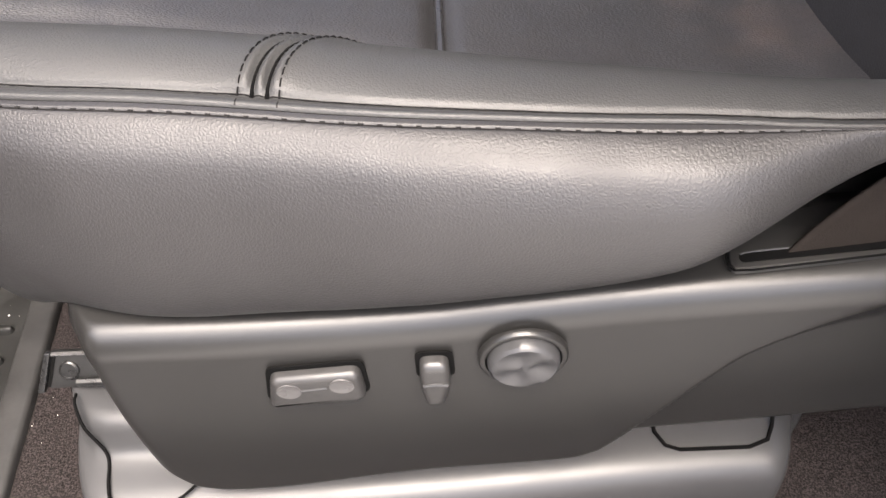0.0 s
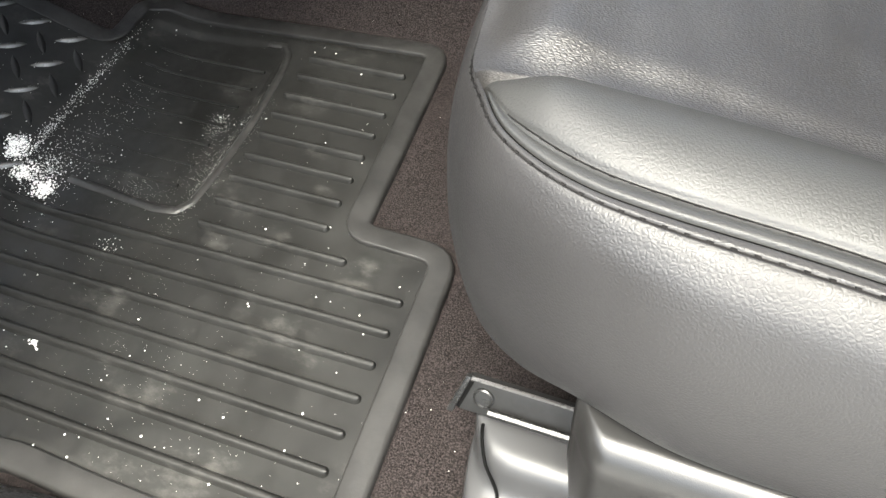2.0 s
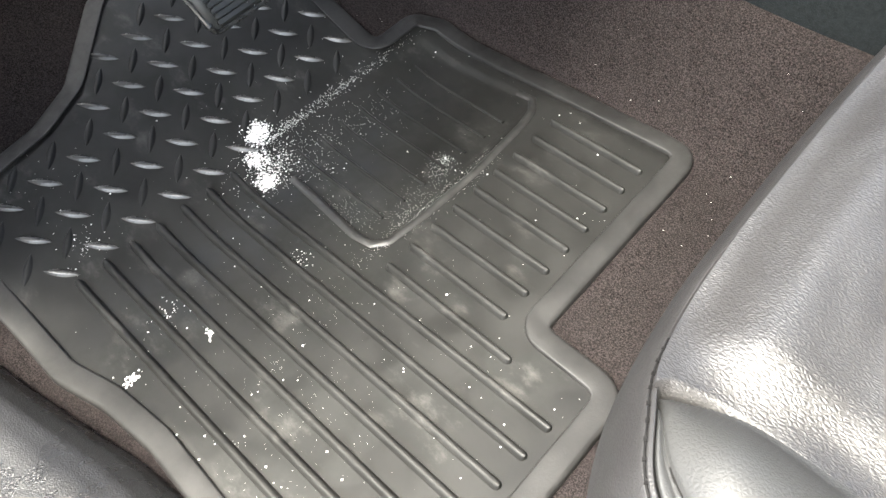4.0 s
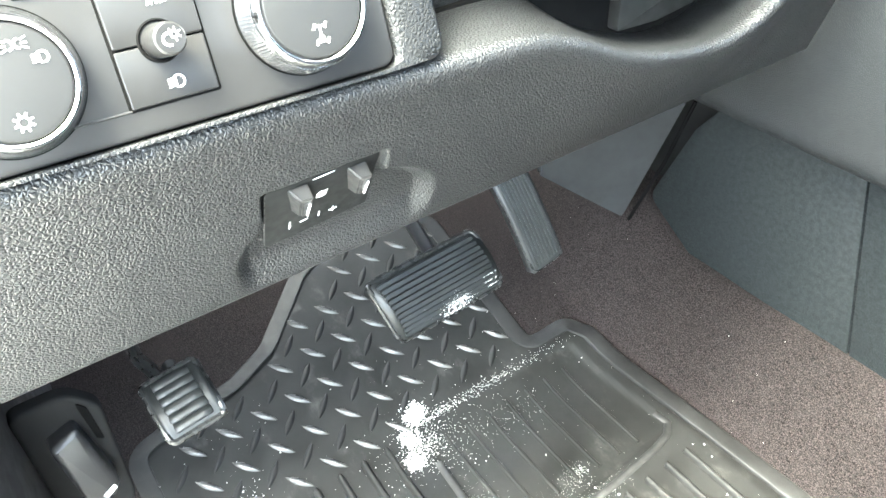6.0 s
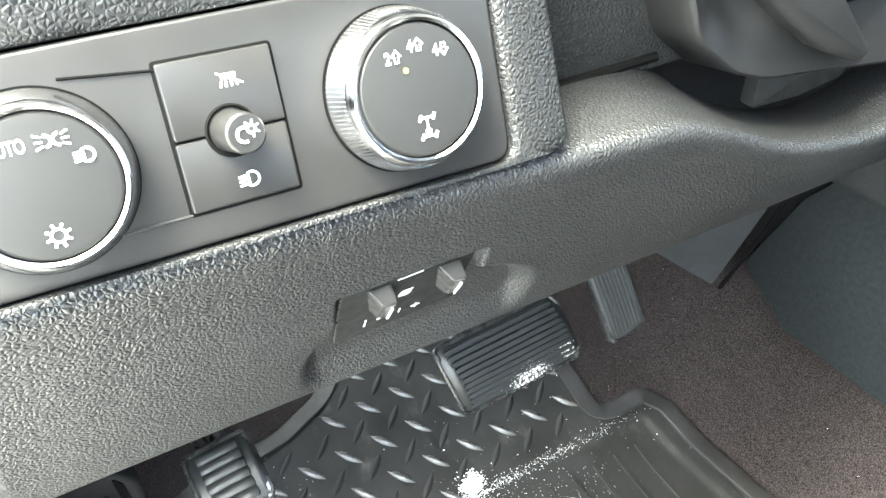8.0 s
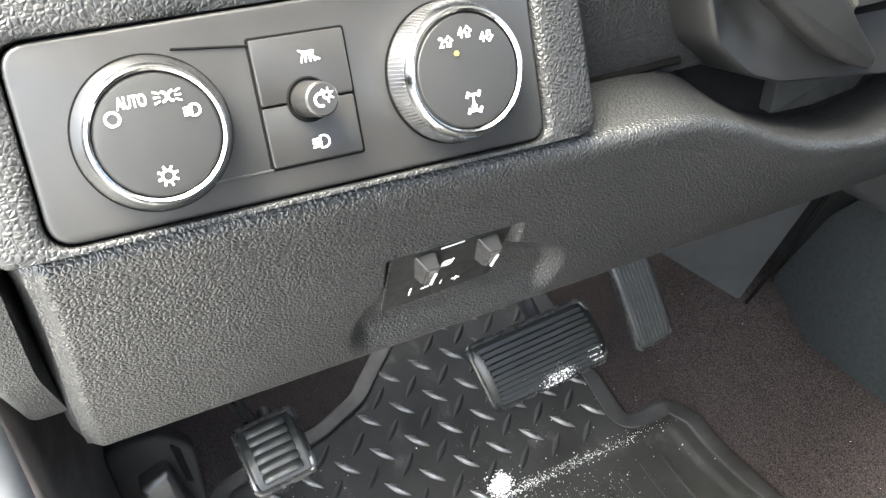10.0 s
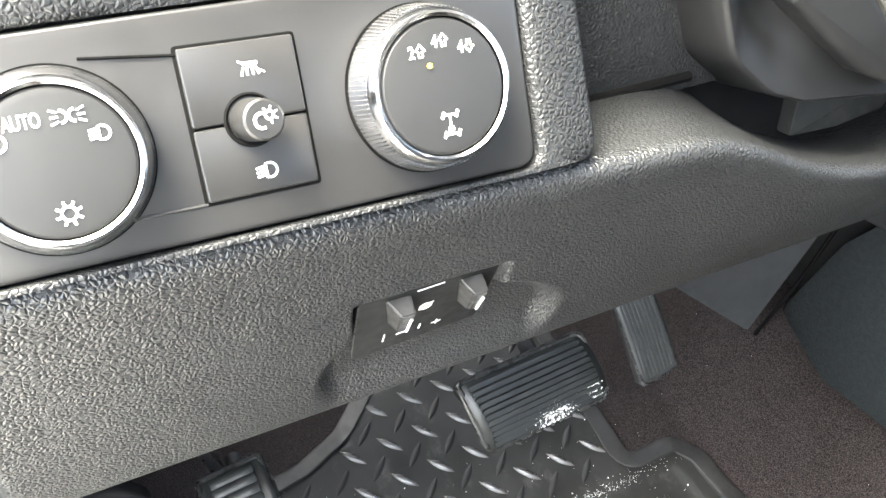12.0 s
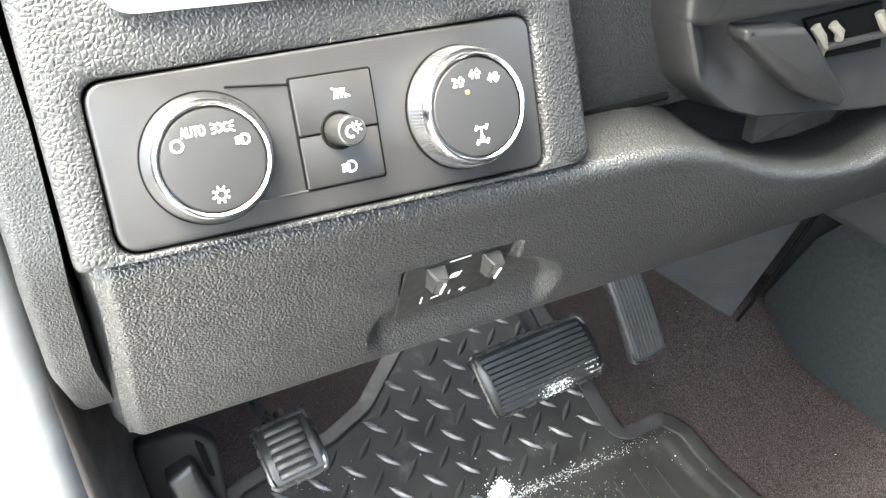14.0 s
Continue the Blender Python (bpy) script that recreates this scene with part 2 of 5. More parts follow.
def prism(outline, to3d, depth, bevel=0.0, segments=2):
    """An extruded outline; to3d(u, v, w) sets it in space, w from 0 to depth. bevel rounds the rim at w = depth."""
    bm = bmesh.new()
    n = len(outline)
    c = Vector((sum(p[0] for p in outline) / n, sum(p[1] for p in outline) / n))
    levels = [(0.0, 0.0)]
    if bevel:
        for k in range(segments + 1):
            a = math.pi / 2 * k / segments
            levels.append((depth - bevel + bevel * math.sin(a), bevel * (1 - math.cos(a))))
    else:
        levels.append((depth, 0.0))
    nrm = []
    for i in range(n):
        a, b = Vector(outline[i - 1]), Vector(outline[(i + 1) % n])
        d = (b - a).normalized()
        nrm.append(Vector((-d.y, d.x)))
    area = sum(outline[i - 1][0] * outline[i][1] - outline[i][0] * outline[i - 1][1] for i in range(n))
    sign = 1 if area > 0 else -1
    rings = [[bm.verts.new(to3d(*(Vector(p) + nrm[i] * sign * ins), w)) for i, p in enumerate(outline)] for w, ins in levels]
    for a, b in zip(rings, rings[1:]):
        for i in range(n):
            bm.faces.new((a[i - 1], a[i], b[i], b[i - 1]))
    bm.faces.new(rings[0])
    bm.faces.new(rings[-1])
    return bm


def tube(path, r, sides=8, closed=False, flat=None, up=Vector((0, 0, 1))):
    """A swept tube; flat: (width, height) of an elliptic section instead of r."""
    bm = bmesh.new()
    pts = [Vector(p) for p in path]
    n = len(pts)
    rings = []
    for i, p in enumerate(pts):
        a = pts[i - 1] if (i or closed) else p
        b = pts[(i + 1) % n] if (i < n - 1 or closed) else p
        d = (b - a).normalized()
        side = d.cross(up)
        side = side.normalized() if side.length > 1e-6 else Vector((1, 0, 0))
        top = side.cross(d)
        w, h = flat if flat else (r, r)
        rings.append([bm.verts.new(p + side * w * math.cos(2 * math.pi * k / sides) + top * h * math.sin(2 * math.pi * k / sides)) for k in range(sides)])
    for a, b in list(zip(rings, rings[1:])) + ([(rings[-1], rings[0])] if closed else []):
        for k in range(sides):
            bm.faces.new((a[k - 1], a[k], b[k], b[k - 1]))
    if not closed:
        bm.faces.new(rings[0])
        bm.faces.new(rings[-1])
    return bm


def lathe(profile, to3d, n=48, squash=1.0):
    """A turned form from (radius, w) pairs."""
    bm = bmesh.new()
    rings = [[bm.verts.new(to3d(r * math.cos(2 * math.pi * k / n), r * squash * math.sin(2 * math.pi * k / n), w)) for k in range(n)] if r > 0 else [bm.verts.new(to3d(0, 0, w))] for r, w in profile]
    for a, b in zip(rings, rings[1:]):
        for k in range(n):
            if len(b) == 1 and len(a) > 1:
                bm.faces.new((a[k - 1], a[k], b[0]))
            elif len(a) == 1 and len(b) > 1:
                bm.faces.new((a[0], b[k], b[k - 1]))
            elif len(a) > 1:
                bm.faces.new((a[k - 1], a[k], b[k], b[k - 1]))
    return bm


def box(lo, hi, bevel=0.0, segments=2):
    bm = bmesh.new()
    bmesh.ops.create_cube(bm, size=1.0)
    lo, hi = Vector(lo), Vector(hi)
    for v in bm.verts:
        v.co = Vector([(lo[i] + hi[i]) / 2 + v.co[i] * (hi[i] - lo[i]) for i in range(3)])
    if bevel:
        bmesh.ops.bevel(bm, geom=list(bm.edges), offset=bevel, segments=segments, affect="EDGES", profile=0.5)
    return bm


def frame3(o, u, v, w):
    o, u, v, w = (Vector(q) for q in (o, u, v, w))
    return lambda a, b, c=0.0: o + u * a + v * b + w * c


def join(*bms):
    out = bmesh.new()
    for bm in bms:
        me = bpy.data.meshes.new("tmp")
        bm.to_mesh(me)
        bm.free()
        out.from_mesh(me)
        bpy.data.meshes.remove(me)
    return out


# ---- floor and shell of the cab ----
def mat_height(x):
    """Height of the footwell: level, then rising to the pedals."""
    return 0.012 + 0.38 * (math.log1p(math.exp((-0.20 - x) / 0.012)) * 0.012)


def sill_edge(x):
    return curve(x, [(-0.6, -0.125), (-0.3, -0.112), (-0.19, -0.095), (-0.08, -0.070), (-0.03, -0.058), (0.05, -0.052), (0.3, -0.052), (1.3, -0.052)])


def floor_height(x, y):
    z = mat_height(x) - 0.0055
    z += 0.9 * max(0.0, -0.50 - x)
    z += (0.122 + 0.05 * sstep(-0.20, -0.28, x) - min(0.10, 0.9 * mat_height(x))) * sstep(0.485, 0.60, y)
    return z


def carpet_surface(u, v):
    x = u
    y = sill_edge(x) - 0.02 + (0.66 - sill_edge(x) + 0.02) * v
    z = floor_height(x, y) + 0.003 * noise.noise(Vector((x * 9, y * 9, 0)))
    z += 0.006 * sstep(0.24, 0.27, x) * noise.noise(Vector((x * 22, y * 22, 3)))
    return (x, y, z)


carpet = part("floor", grid(carpet_surface, lin(-0.85, 1.3, 120), lin(0, 1, 60)), CARPET, None, angle=180, facing=(0, 0, 1))
solid(carpet, 0.02)
tagged(carpet, "worn brown loop-pile carpet over the cab floor and tunnel", "carpet", kind="structure")


def sill_surface(u, v):
    ys = sill_edge(u)
    prof = [(0.0, -0.01), (-0.004, 0.010), (-0.012, 0.030), (-0.026, 0.046), (-0.045, 0.053), (-0.09, 0.055), (-0.15, 0.054), (-0.20, 0.050), (-0.215, 0.042), (-0.222, 0.02), (-0.224, -0.12)]
    k = v * (len(prof) - 1)
    i = min(int(k), len(prof) - 2)
    a, b = prof[i], prof[i + 1]
    s = k - i
    wide = -0.29 - (ys - 0.224)
    dy = a[0] + (b[0] - a[0]) * s
    z = a[1] + (b[1] - a[1]) * s
    return (u, ys + dy + wide * sstep(-0.05, -0.2, dy), z + mat_height(u) * 0.7)


door_sill = thing("door_sill", (0.2, -0.2, 0.0), "glossy dark grey plastic door sill plate with short ribs", "door sill", kind="structure")
solid(part("sill_plate", grid(sill_surface, lin(-0.55, 1.3, 70), lin(0, 1, 41)), SILL, door_sill, angle=180, facing=(0, 0.3, 1)), 0.004)
for i in range(6):
    x0 = -0.045 + i * 0.014
    part("sill_rib", tube([(x0 + s * 0.045, -0.10 - s * 0.055, 0.0555) for s in (0, 0.1, 0.5, 0.9, 1)], 0.002, 6), BLACK, door_sill)

ground = part("ground", grid(lambda u, v: (u, v, -0.62), lin(-60, 60, 3), lin(-60, 60, 3)), GROUND)
tagged(ground, "pale concrete ground outside the vehicle", "ground", kind="structure")

shell = thing("cab_shell", (0.3, 0.7, 0.0), "white painted cab body with grey headliner; unseen parts set to shape light", "vehicle body", kind="structure")
# unseen roof, walls and pillars; edges and tones set to shape the light
part("roof", box((0.16, -0.13, 1.36), (1.9, 1.45, 1.42), 0.02), CLOTH, shell)
part("far_pillar", box((0.92, 1.38, 0.80), (1.80, 1.46, 1.40), 0.02), DASH_FINE, shell)
part("far_rear_side", box((1.62, 1.40, 0.80), (1.9, 1.46, 1.40), 0.01), CONSOLE, shell)
part("near_rear_side", box((1.12, -0.24, -0.1), (1.9, -0.18, 1.40), 0.01), CONSOLE, shell)
part("rear_wall", box((1.85, -0.22, -0.1), (1.9, 1.45, 0.85), 0.01), DASH_FINE, shell)
part("far_door", box((-0.7, 1.40, -0.1), (1.9, 1.46, 0.80), 0.01), CONSOLE, shell)
part("near_pillar", box((0.86, -0.24, -0.1), (1.12, -0.10, 1.40), 0.02), DASH_FINE, shell)
# unseen block, added to shade the rear of the seat
part("seat_rear_shade_block", box((0.735, -0.25, 0.66), (0.87, -0.085, 1.38), 0.03, 3), DASH_FINE, shell)
# unseen block, added to hide a bright gap beside the duct
part("tunnel_gap_block", box((-0.92, 0.640, 0.0), (-0.15, 0.95, 0.40), 0.01), DARK_FILL, shell)
part("firewall", box((-1.0, -0.2, -0.12), (-0.92, 1.45, 0.85), 0.01), DARK_FILL, shell)
part("underbody", box((-0.95, -0.28, -0.20), (1.9, 1.45, -0.10), 0.01), DARK_FILL, shell)
part("hinge_pillar", box((-0.62, -0.30, -0.15), (-0.22, -0.168, 0.95), 0.025, 3), WHITE, shell, "white painted door hinge pillar")
windshield_pillar = part("windshield_pillar", tube([(-0.55, -0.2, 0.92), (-0.33, -0.2, 1.15), (-0.15, -0.19, 1.32)], 0.045, 10), CLOTH, shell)
part("door_seal", tube([(0.30, -0.235, -0.02), (0.1, -0.21, 0.05), (-0.032, -0.180, 0.20), (-0.062, -0.155, 0.42), (-0.067, -0.146, 0.60), (-0.08, -0.145, 0.8), (-0.13, -0.15, 1.0)], 0.0145, 12), SEAL, shell, "grey rubber door seal")

# the driver's door, swung open; out of view, added to shade the seat side
front_door = thing("door_1", (-0.42, -0.34, 0.3), "driver's door standing open with dark inner trim", "vehicle door", kind="structure")
DOOR_WAY = Vector((math.cos(radians(62)), -math.sin(radians(62)), 0))
DOOR_OUT = Vector((-DOOR_WAY.y, DOOR_WAY.x, 0)) * -1
door_at = frame3((-0.42, -0.34, 0), DOOR_WAY, (0, 0, 1), DOOR_OUT)
door_outline = fillet([(0.0, -0.14), (1.02, -0.14), (1.10, 0.10), (1.10, 0.74), (0.0, 0.70)], [0.04, 0.08, 0.1, 0.05, 0.05], 5)
part("inner_trim", prism(door_outline, door_at, 0.06, 0.012, 3), DASH_FINE, front_door)
part("outer_skin", prism(door_outline, frame3(door_at(0, 0, 0.062), DOOR_WAY, (0, 0, 1), DOOR_OUT), 0.05, 0.015, 3), WHITE, front_door, "white painted outer skin")

kick = thing("kick_panel", (-0.3, -0.12, 0.1), "dark brown-black plastic kick panel beside the footwell", "trim panel", kind="structure")


def kick_surface(u, v):
    z = -0.01 + 0.60 * v
    u = -0.75 + (u + 0.75) * (0.45 + 0.55 * sstep(0.02, 0.32, z))
    y = -0.118 - 0.022 * sstep(0.0, 0.25, u + 0.25) + 0.010 * sstep(0.12, 0.0, z)
    return (u, y, z)


solid(part("panel", grid(kick_surface, lin(-0.75, -0.058, 30), lin(0, 1, 20)), KICK, kick, angle=180, facing=(0, 1, 0)), 0.006)

# ---- console and centre stack ----
console = thing("centre_console", (0.1, 0.65, 0.1), "dark grey-green plastic console side panels over the tunnel", "console", kind="structure")
side = frame3((0, 0.60, 0), (1, 0, 0), (0, 0, 1), (0, 1, 0))
front_outline = fillet([(-0.272, 0.165), (-0.150, 0.085), (0.027, 0.085), (-0.018, 0.365), (-0.135, 0.385), (-0.215, 0.285)], [0.02, 0.02, 0.004, 0.012, 0.04, 0.04])
rear_outline = fillet([(0.029, 0.085), (0.60, 0.07), (0.60, 0.35), (0.20, 0.345), (-0.016, 0.365)], [0.004, 0.01, 0.02, 0.05, 0.012])
flip = lambda a, b, c: side(a, b, 0.10 - c)  # noqa: E731
part("front_side_panel", prism(front_outline, flip, 0.10, 0.0016, 2), CONSOLE, console)
part("rear_side_panel", prism(rear_outline, flip, 0.10, 0.0016, 2), CONSOLE, console)
part("console_top", box((-0.25, 0.60, 0.36), (0.65, 0.95, 0.40), 0.012, 3), CONSOLE, console)
part("panel_clip", box((0.019, 0.596, 0.110), (0.022, 0.601, 0.115), 0.0008), PRINT, console, "small white plastic clip")

stack = part("centre_stack", box((-0.42, 0.535, 0.35), (0.06, 1.1, 0.82), 0.03, 4), DASH_FINE, None)
tagged(stack, "dark plastic centre stack beside the steering column", "dashboard", kind="structure")

duct = thing("duct_cover", (-0.26, 0.55, 0.16), "grey plastic wedge-shaped air duct cover below the dash", "duct cover")
bm = bmesh.new()
tip, da, db, dc = Vector((-0.262, 0.546, 0.158)), Vector((-0.312, 0.452, 0.235)), Vector((-0.29, 0.452, 0.46)), Vector((-0.228, 0.600, 0.315))
front = [bm.verts.new(p) for p in (tip, da, db, dc)]
back = [bm.verts.new(p + Vector((-0.10, 0.06, 0.06))) for p in (tip, da, db, dc)]
for i in range(4):
    bm.faces.new((front[i - 1], front[i], back[i], back[i - 1]))
bm.faces.new(front)
bm.faces.new(back)
bmesh.ops.bevel(bm, geom=list(bm.edges), offset=0.004, segments=2, affect="EDGES")
part("cover", bm, DUCT_GREY, duct)
# black line paints the shade in the groove beside the cover
part("edge_groove_shade", tube([tip + Vector((0.004, 0.006, 0.0)), (tip + dc) / 2 + Vector((0.006, 0.01, 0)), dc + Vector((0.004, 0.006, 0))], 0.0022, 6), GAP_BLACK, duct)

# ---- dashboard ----
B0 = Vector((-0.0044, 0.0392, 0.6195))
BN = Vector((0.938, 0.075, 0.338)).normalized()
BU0 = Vector((0, 0, 1)).cross(BN).normalized()
BV0 = BN.cross(BU0)
TILT_B = radians(4.3)
BU = BU0 * math.cos(TILT_B) - BV0 * math.sin(TILT_B)
BV = BU0 * math.sin(TILT_B) + BV0 * math.cos(TILT_B)
bez = frame3(B0, BU, BV, BN)

dash = thing("dashboard", (-0.1, 0.2, 0.45), "black grained plastic dashboard with knee panel under the steering column", "dashboard")
CREST = [(-0.12, 0.598), (0.0, 0.594), (0.082, 0.589), (0.149, 0.584), (0.205, 0.579), (0.235, 0.569), (0.258, 0.557), (0.285, 0.545), (0.32, 0.536), (0.355, 0.532), (0.385, 0.537), (0.417, 0.556), (0.45, 0.590), (0.49, 0.625), (0.56, 0.66)]
SLOPE = Vector((-0.405, 0, -0.914))
PN = Vector((0.914, 0, -0.405))


def knee_surface(y, v):
    """Section of the knee panel: back shelf, crest, sloping face, lower lip, return; folded back at its outer end."""
    if y < -0.107:
        return knee_surface(-0.107, v) + Vector(((y + 0.107) * 1.5, -0.007 * sstep(-0.107, -0.120, y), 0))
    zc = curve(y, CREST)
    bottom = Vector((-0.0596, y, 0.4556))
    crest = Vector((0.0, y, zc - 0.004))
    dip = sstep(0.20, 0.30, y)
    if v < 0.22:
        s = v / 0.22
        zs = curve(y, [(-0.12, 0.588), (0.15, 0.588), (0.22, 0.587), (0.245, 0.578), (0.28, 0.551), (0.32, 0.527), (0.36, 0.514), (0.42, 0.518), (0.48, 0.56), (0.56, 0.62)])
        a = Vector((-0.066 - 0.04 * dip, y, zs))
        m = Vector((-0.012, y, zc + 0.004))
        p = a + (m - a) * s
        p.z -= 0.004 * math.sin(math.pi * s) * dip
    elif v < 0.34:
        s = (v - 0.22) / 0.12
        p0, p1, p2 = Vector((-0.012, y, zc + 0.004)), Vector((0.008, y, zc + 0.006)), crest + (bottom - crest).normalized() * 0.016
        p = (1 - s) ** 2 * p0 + 2 * s * (1 - s) * p1 + s * s * p2
    elif v < 0.84:
        s = (v - 0.34) / 0.5
        p0 = crest + (bottom - crest).normalized() * 0.016
        p = p0 + (bottom - p0) * s
        p += PN * 0.0015 * math.sin(math.pi * s)
        # shallow scoop round the brake controller
        d = (p - Vector((0, 0, 0.59))).dot(SLOPE)
        ey = (y - 0.094) / 0.066
        ed = (d - 0.115) / 0.050
        hole = 1 - sstep(0.80, 1.0, math.sqrt(ey * ey + ed * ed * (1 if ed < 0 else 0.3)))
        hole = max(hole, sstep(0.0455, 0.0480, y) * sstep(0.1182, 0.1162, y) * sstep(0.0515, 0.0538, d))
        p -= PN * 0.0085 * hole * (1 - sstep(0.118, 0.150, d))
    else:
        s = (v - 0.84) / 0.16
        p0, p1, p2 = bottom, Vector((-0.0655, y, 0.4415)), Vector((-0.20, y, 0.446))
        p = (1 - s) ** 2 * p0 + 2 * s * (1 - s) * p1 + s * s * p2
    e = sstep(-0.099, -0.107, y)
    p += Vector((-0.006, 0, 0.0)) * e
    if y < 0:
        p.y *= 0.90 + 0.13 * sstep(0.22, 0.9, v)
    return p


vs = lin(0, 0.22, 6)[:-1] + lin(0.22, 0.34, 10)[:-1] + lin(0.34, 0.84, 120)[:-1] + lin(0.84, 1, 10)
ys = lin(-0.122, -0.107, 8)[:-1] + lin(-0.107, -0.095, 6)[:-1] + lin(-0.095, 0.20, 230)[:-1] + lin(0.20, 0.56, 60)
knee = solid(part("knee_panel", grid(knee_surface, ys, vs), DASH, dash, angle=180, facing=(1, 0, -0.3)), 0.004)

# grained pad round the switch panel
pad_out = fillet([(-0.1385, -0.0232), (0.1118, -0.0232), (0.110, 0.0), (0.105, 0.16), (-0.1405, 0.16)], [0.004, 0.014, 0.02, 0.02, 0.01], 5)


hole = fillet([(-0.1216, -0.0208), (0.0833, -0.0213), (0.0833, 0.0545), (-0.1216, 0.0495)], [0.010, 0.009, 0.010, 0.010], 6)


def ring_pad(outer, inner, material, parent, name, depth=0.016, rise=0.006):
    """A pad with an opening: outer and inner outlines sampled by angle."""
    c = Vector((-0.02, 0.012))

    def cast(poly, a):
        d = Vector((math.cos(a), math.sin(a)))
        best = 0
        for i in range(len(poly)):
            p, q = Vector(poly[i - 1]) - c, Vector(poly[i]) - c
            e = q - p
            den = d.x * e.y - d.y * e.x
            if abs(den) < 1e-12:
                continue
            t = (p.x * e.y - p.y * e.x) / den
            s = (p.x * d.y - p.y * d.x) / den
            if t > 0 and -1e-6 <= s <= 1 + 1e-6:
                best = max(best, t)
        return c + d * best

    angles = [2 * math.pi * k / 240 for k in range(240)]
    for poly in (outer, inner):
        angles += [(math.atan2(p[1] - c.y, p[0] - c.x)) % (2 * math.pi) for p in poly]
    angles = sorted(set(round(a, 5) for a in angles))
    prof = [(1.0, -depth - 0.03), (1.0, -0.006), (0.985, -0.002), (0.94, 0.0012), (0.86, 0.0024), (0.30, 0.0024), (0.12, 0.0022), (0.03, 0.0012), (0.0, -0.0005), (0.0, -0.012)]
    o = [cast(outer, a) for a in angles]
    n_ = [cast(inner, a) for a in angles]
    bm = bmesh.new()
    rings = [[bm.verts.new(bez(*(n_[k] + (o[k] - n_[k]) * f), w)) for k in range(len(angles))] for f, w in prof]
    for a, b in zip(rings, rings[1:]):
        for k in range(len(angles)):
            bm.faces.new((a[k - 1], a[k], b[k], b[k - 1]))
    return part(name, bm, material, parent, angle=60)


ring_pad(pad_out, hole, DASH_COARSE, dash, "switch_surround")
# recessed panel beside the column and the dash behind
part("recess_panel", box((-0.16, 0.150, 0.579), (-0.058, 0.62, 0.86), 0.004), DASH_COARSE, dash)
# black tube paints the shadow line under the recess panel
part("panel_gap_shade", tube([(-0.0570, y, 0.5872) for y in lin(0.152, 0.238, 6)], 0.0026, 8), GAP_BLACK, dash)
# near-black core paints the shade under the dash
part("dash_core", box((-0.40, -0.10, 0.46), (-0.075, 0.62, 0.90), 0.01), DARK_FILL, dash)
part("dash_top", box((-0.75, -0.15, 0.84), (-0.04, 1.35, 0.90), 0.025, 3), DASH, dash)
# two unseen blocks, added to shade the recess and column
part("recess_shade_block", box((-0.30, 0.16, 0.82), (0.02, 0.56, 0.885), 0.03, 4), DASH, dash)
part("recess_shade_cheek", box((-0.20, 0.150, 0.700), (-0.012, 0.262, 0.83), 0.02, 4), DASH, dash)
cap_out = fillet([(-0.045, 0.76), (-0.022, 0.66), (-0.008, 0.60), (-0.030, 0.53), (-0.066, 0.478), (-0.17, 0.45), (-0.34, 0.60), (-0.34, 0.86), (-0.05, 0.86)], [0.01, 0.05, 0.05, 0.05, 0.02, 0.03, 0.02, 0.02, 0.02], 4)
part("end_cap", prism(cap_out, lambda a, b, c: Vector((a, -0.1005 - 0.0105 * sstep(0.67, 0.52, b) - c, b)), 0.0195, 0.006, 4), DASH_FINE, dash)
# black box paints the shade between dash and end cap
part("end_gap_shade", box((-0.30, -0.108, 0.48), (-0.09, -0.09, 0.86)), GAP_BLACK, dash)
edge_rng = random.Random(11)
u_now = -0.118
chips = []
while u_now < 0.098:
    run = edge_rng.uniform(0.0008, 0.0034)
    chips.append(tube([bez(u_now, -0.0222, 0.0014), bez(u_now + run, -0.0222, 0.0014)], edge_rng.uniform(0.00016, 0.00032), 4))
    u_now += run + edge_rng.uniform(0.0006, 0.0030)
part("worn_edge", join(*chips), PALE_PLASTIC, dash, "pale worn lower edge")

vent = thing("air_vent", bez(-0.06, 0.1, 0), "pale silver-edged air vent in the dash above the switches", "air vent")
vent_out = fillet([(-0.1065, 0.0718), (0.06, 0.0712), (0.06, 0.15), (-0.1065, 0.15)], 0.013, 6)
part("vent_rim", prism(vent_out, lambda a, b, c: bez(a, b, c), 0.009, 0.003, 3), SILVER, vent)
vent_in = fillet([(-0.101, 0.0772), (0.054, 0.0766), (0.054, 0.145), (-0.101, 0.145)], 0.009, 5)
part("vent_core", prism(vent_in, lambda a, b, c: bez(a, b, c), 0.0105, 0.0005, 1), METAL_GREY, vent)

# ---- switch panel ----
panel = thing("switch_panel", bez(-0.02, 0.012, 0), "satin black headlamp and four-wheel-drive switch panel in the dash", "switch panel")
face = fillet([(-0.1206, -0.0198), (0.0823, -0.0203), (0.0823, 0.0535), (-0.1206, 0.0485)], [0.010, 0.008, 0.009, 0.010], 6)
sunk = frame3(bez(0, 0, -0.012), BU, BV, BN)
part("bezel", prism(face, sunk, 0.012, 0.0016, 3), BEZEL, panel)
# edges of the strip between the knobs, drawn as black and grey lines
part("strip_line", tube([bez(u, 0.0397 - 0.003 * (u + 0.065) / 0.03, 0.0002) for u in lin(-0.067, -0.040, 4)], 0.0005, 5), GAP_BLACK, panel)
part("strip_line", tube([bez(u, -0.0090, 0.0002) for u in lin(-0.067, -0.040, 4)], 0.0005, 5), SWITCH, panel)


def plate(u0, v0, u1, v1, w0, w1, r=0.001, bevel=0.0006):
    return prism(fillet([(u0, v0), (u1, v0), (u1, v1), (u0, v1)], r, 3), frame3(bez(0, 0, w0), BU, BV, BN), w1 - w0, bevel, 2)


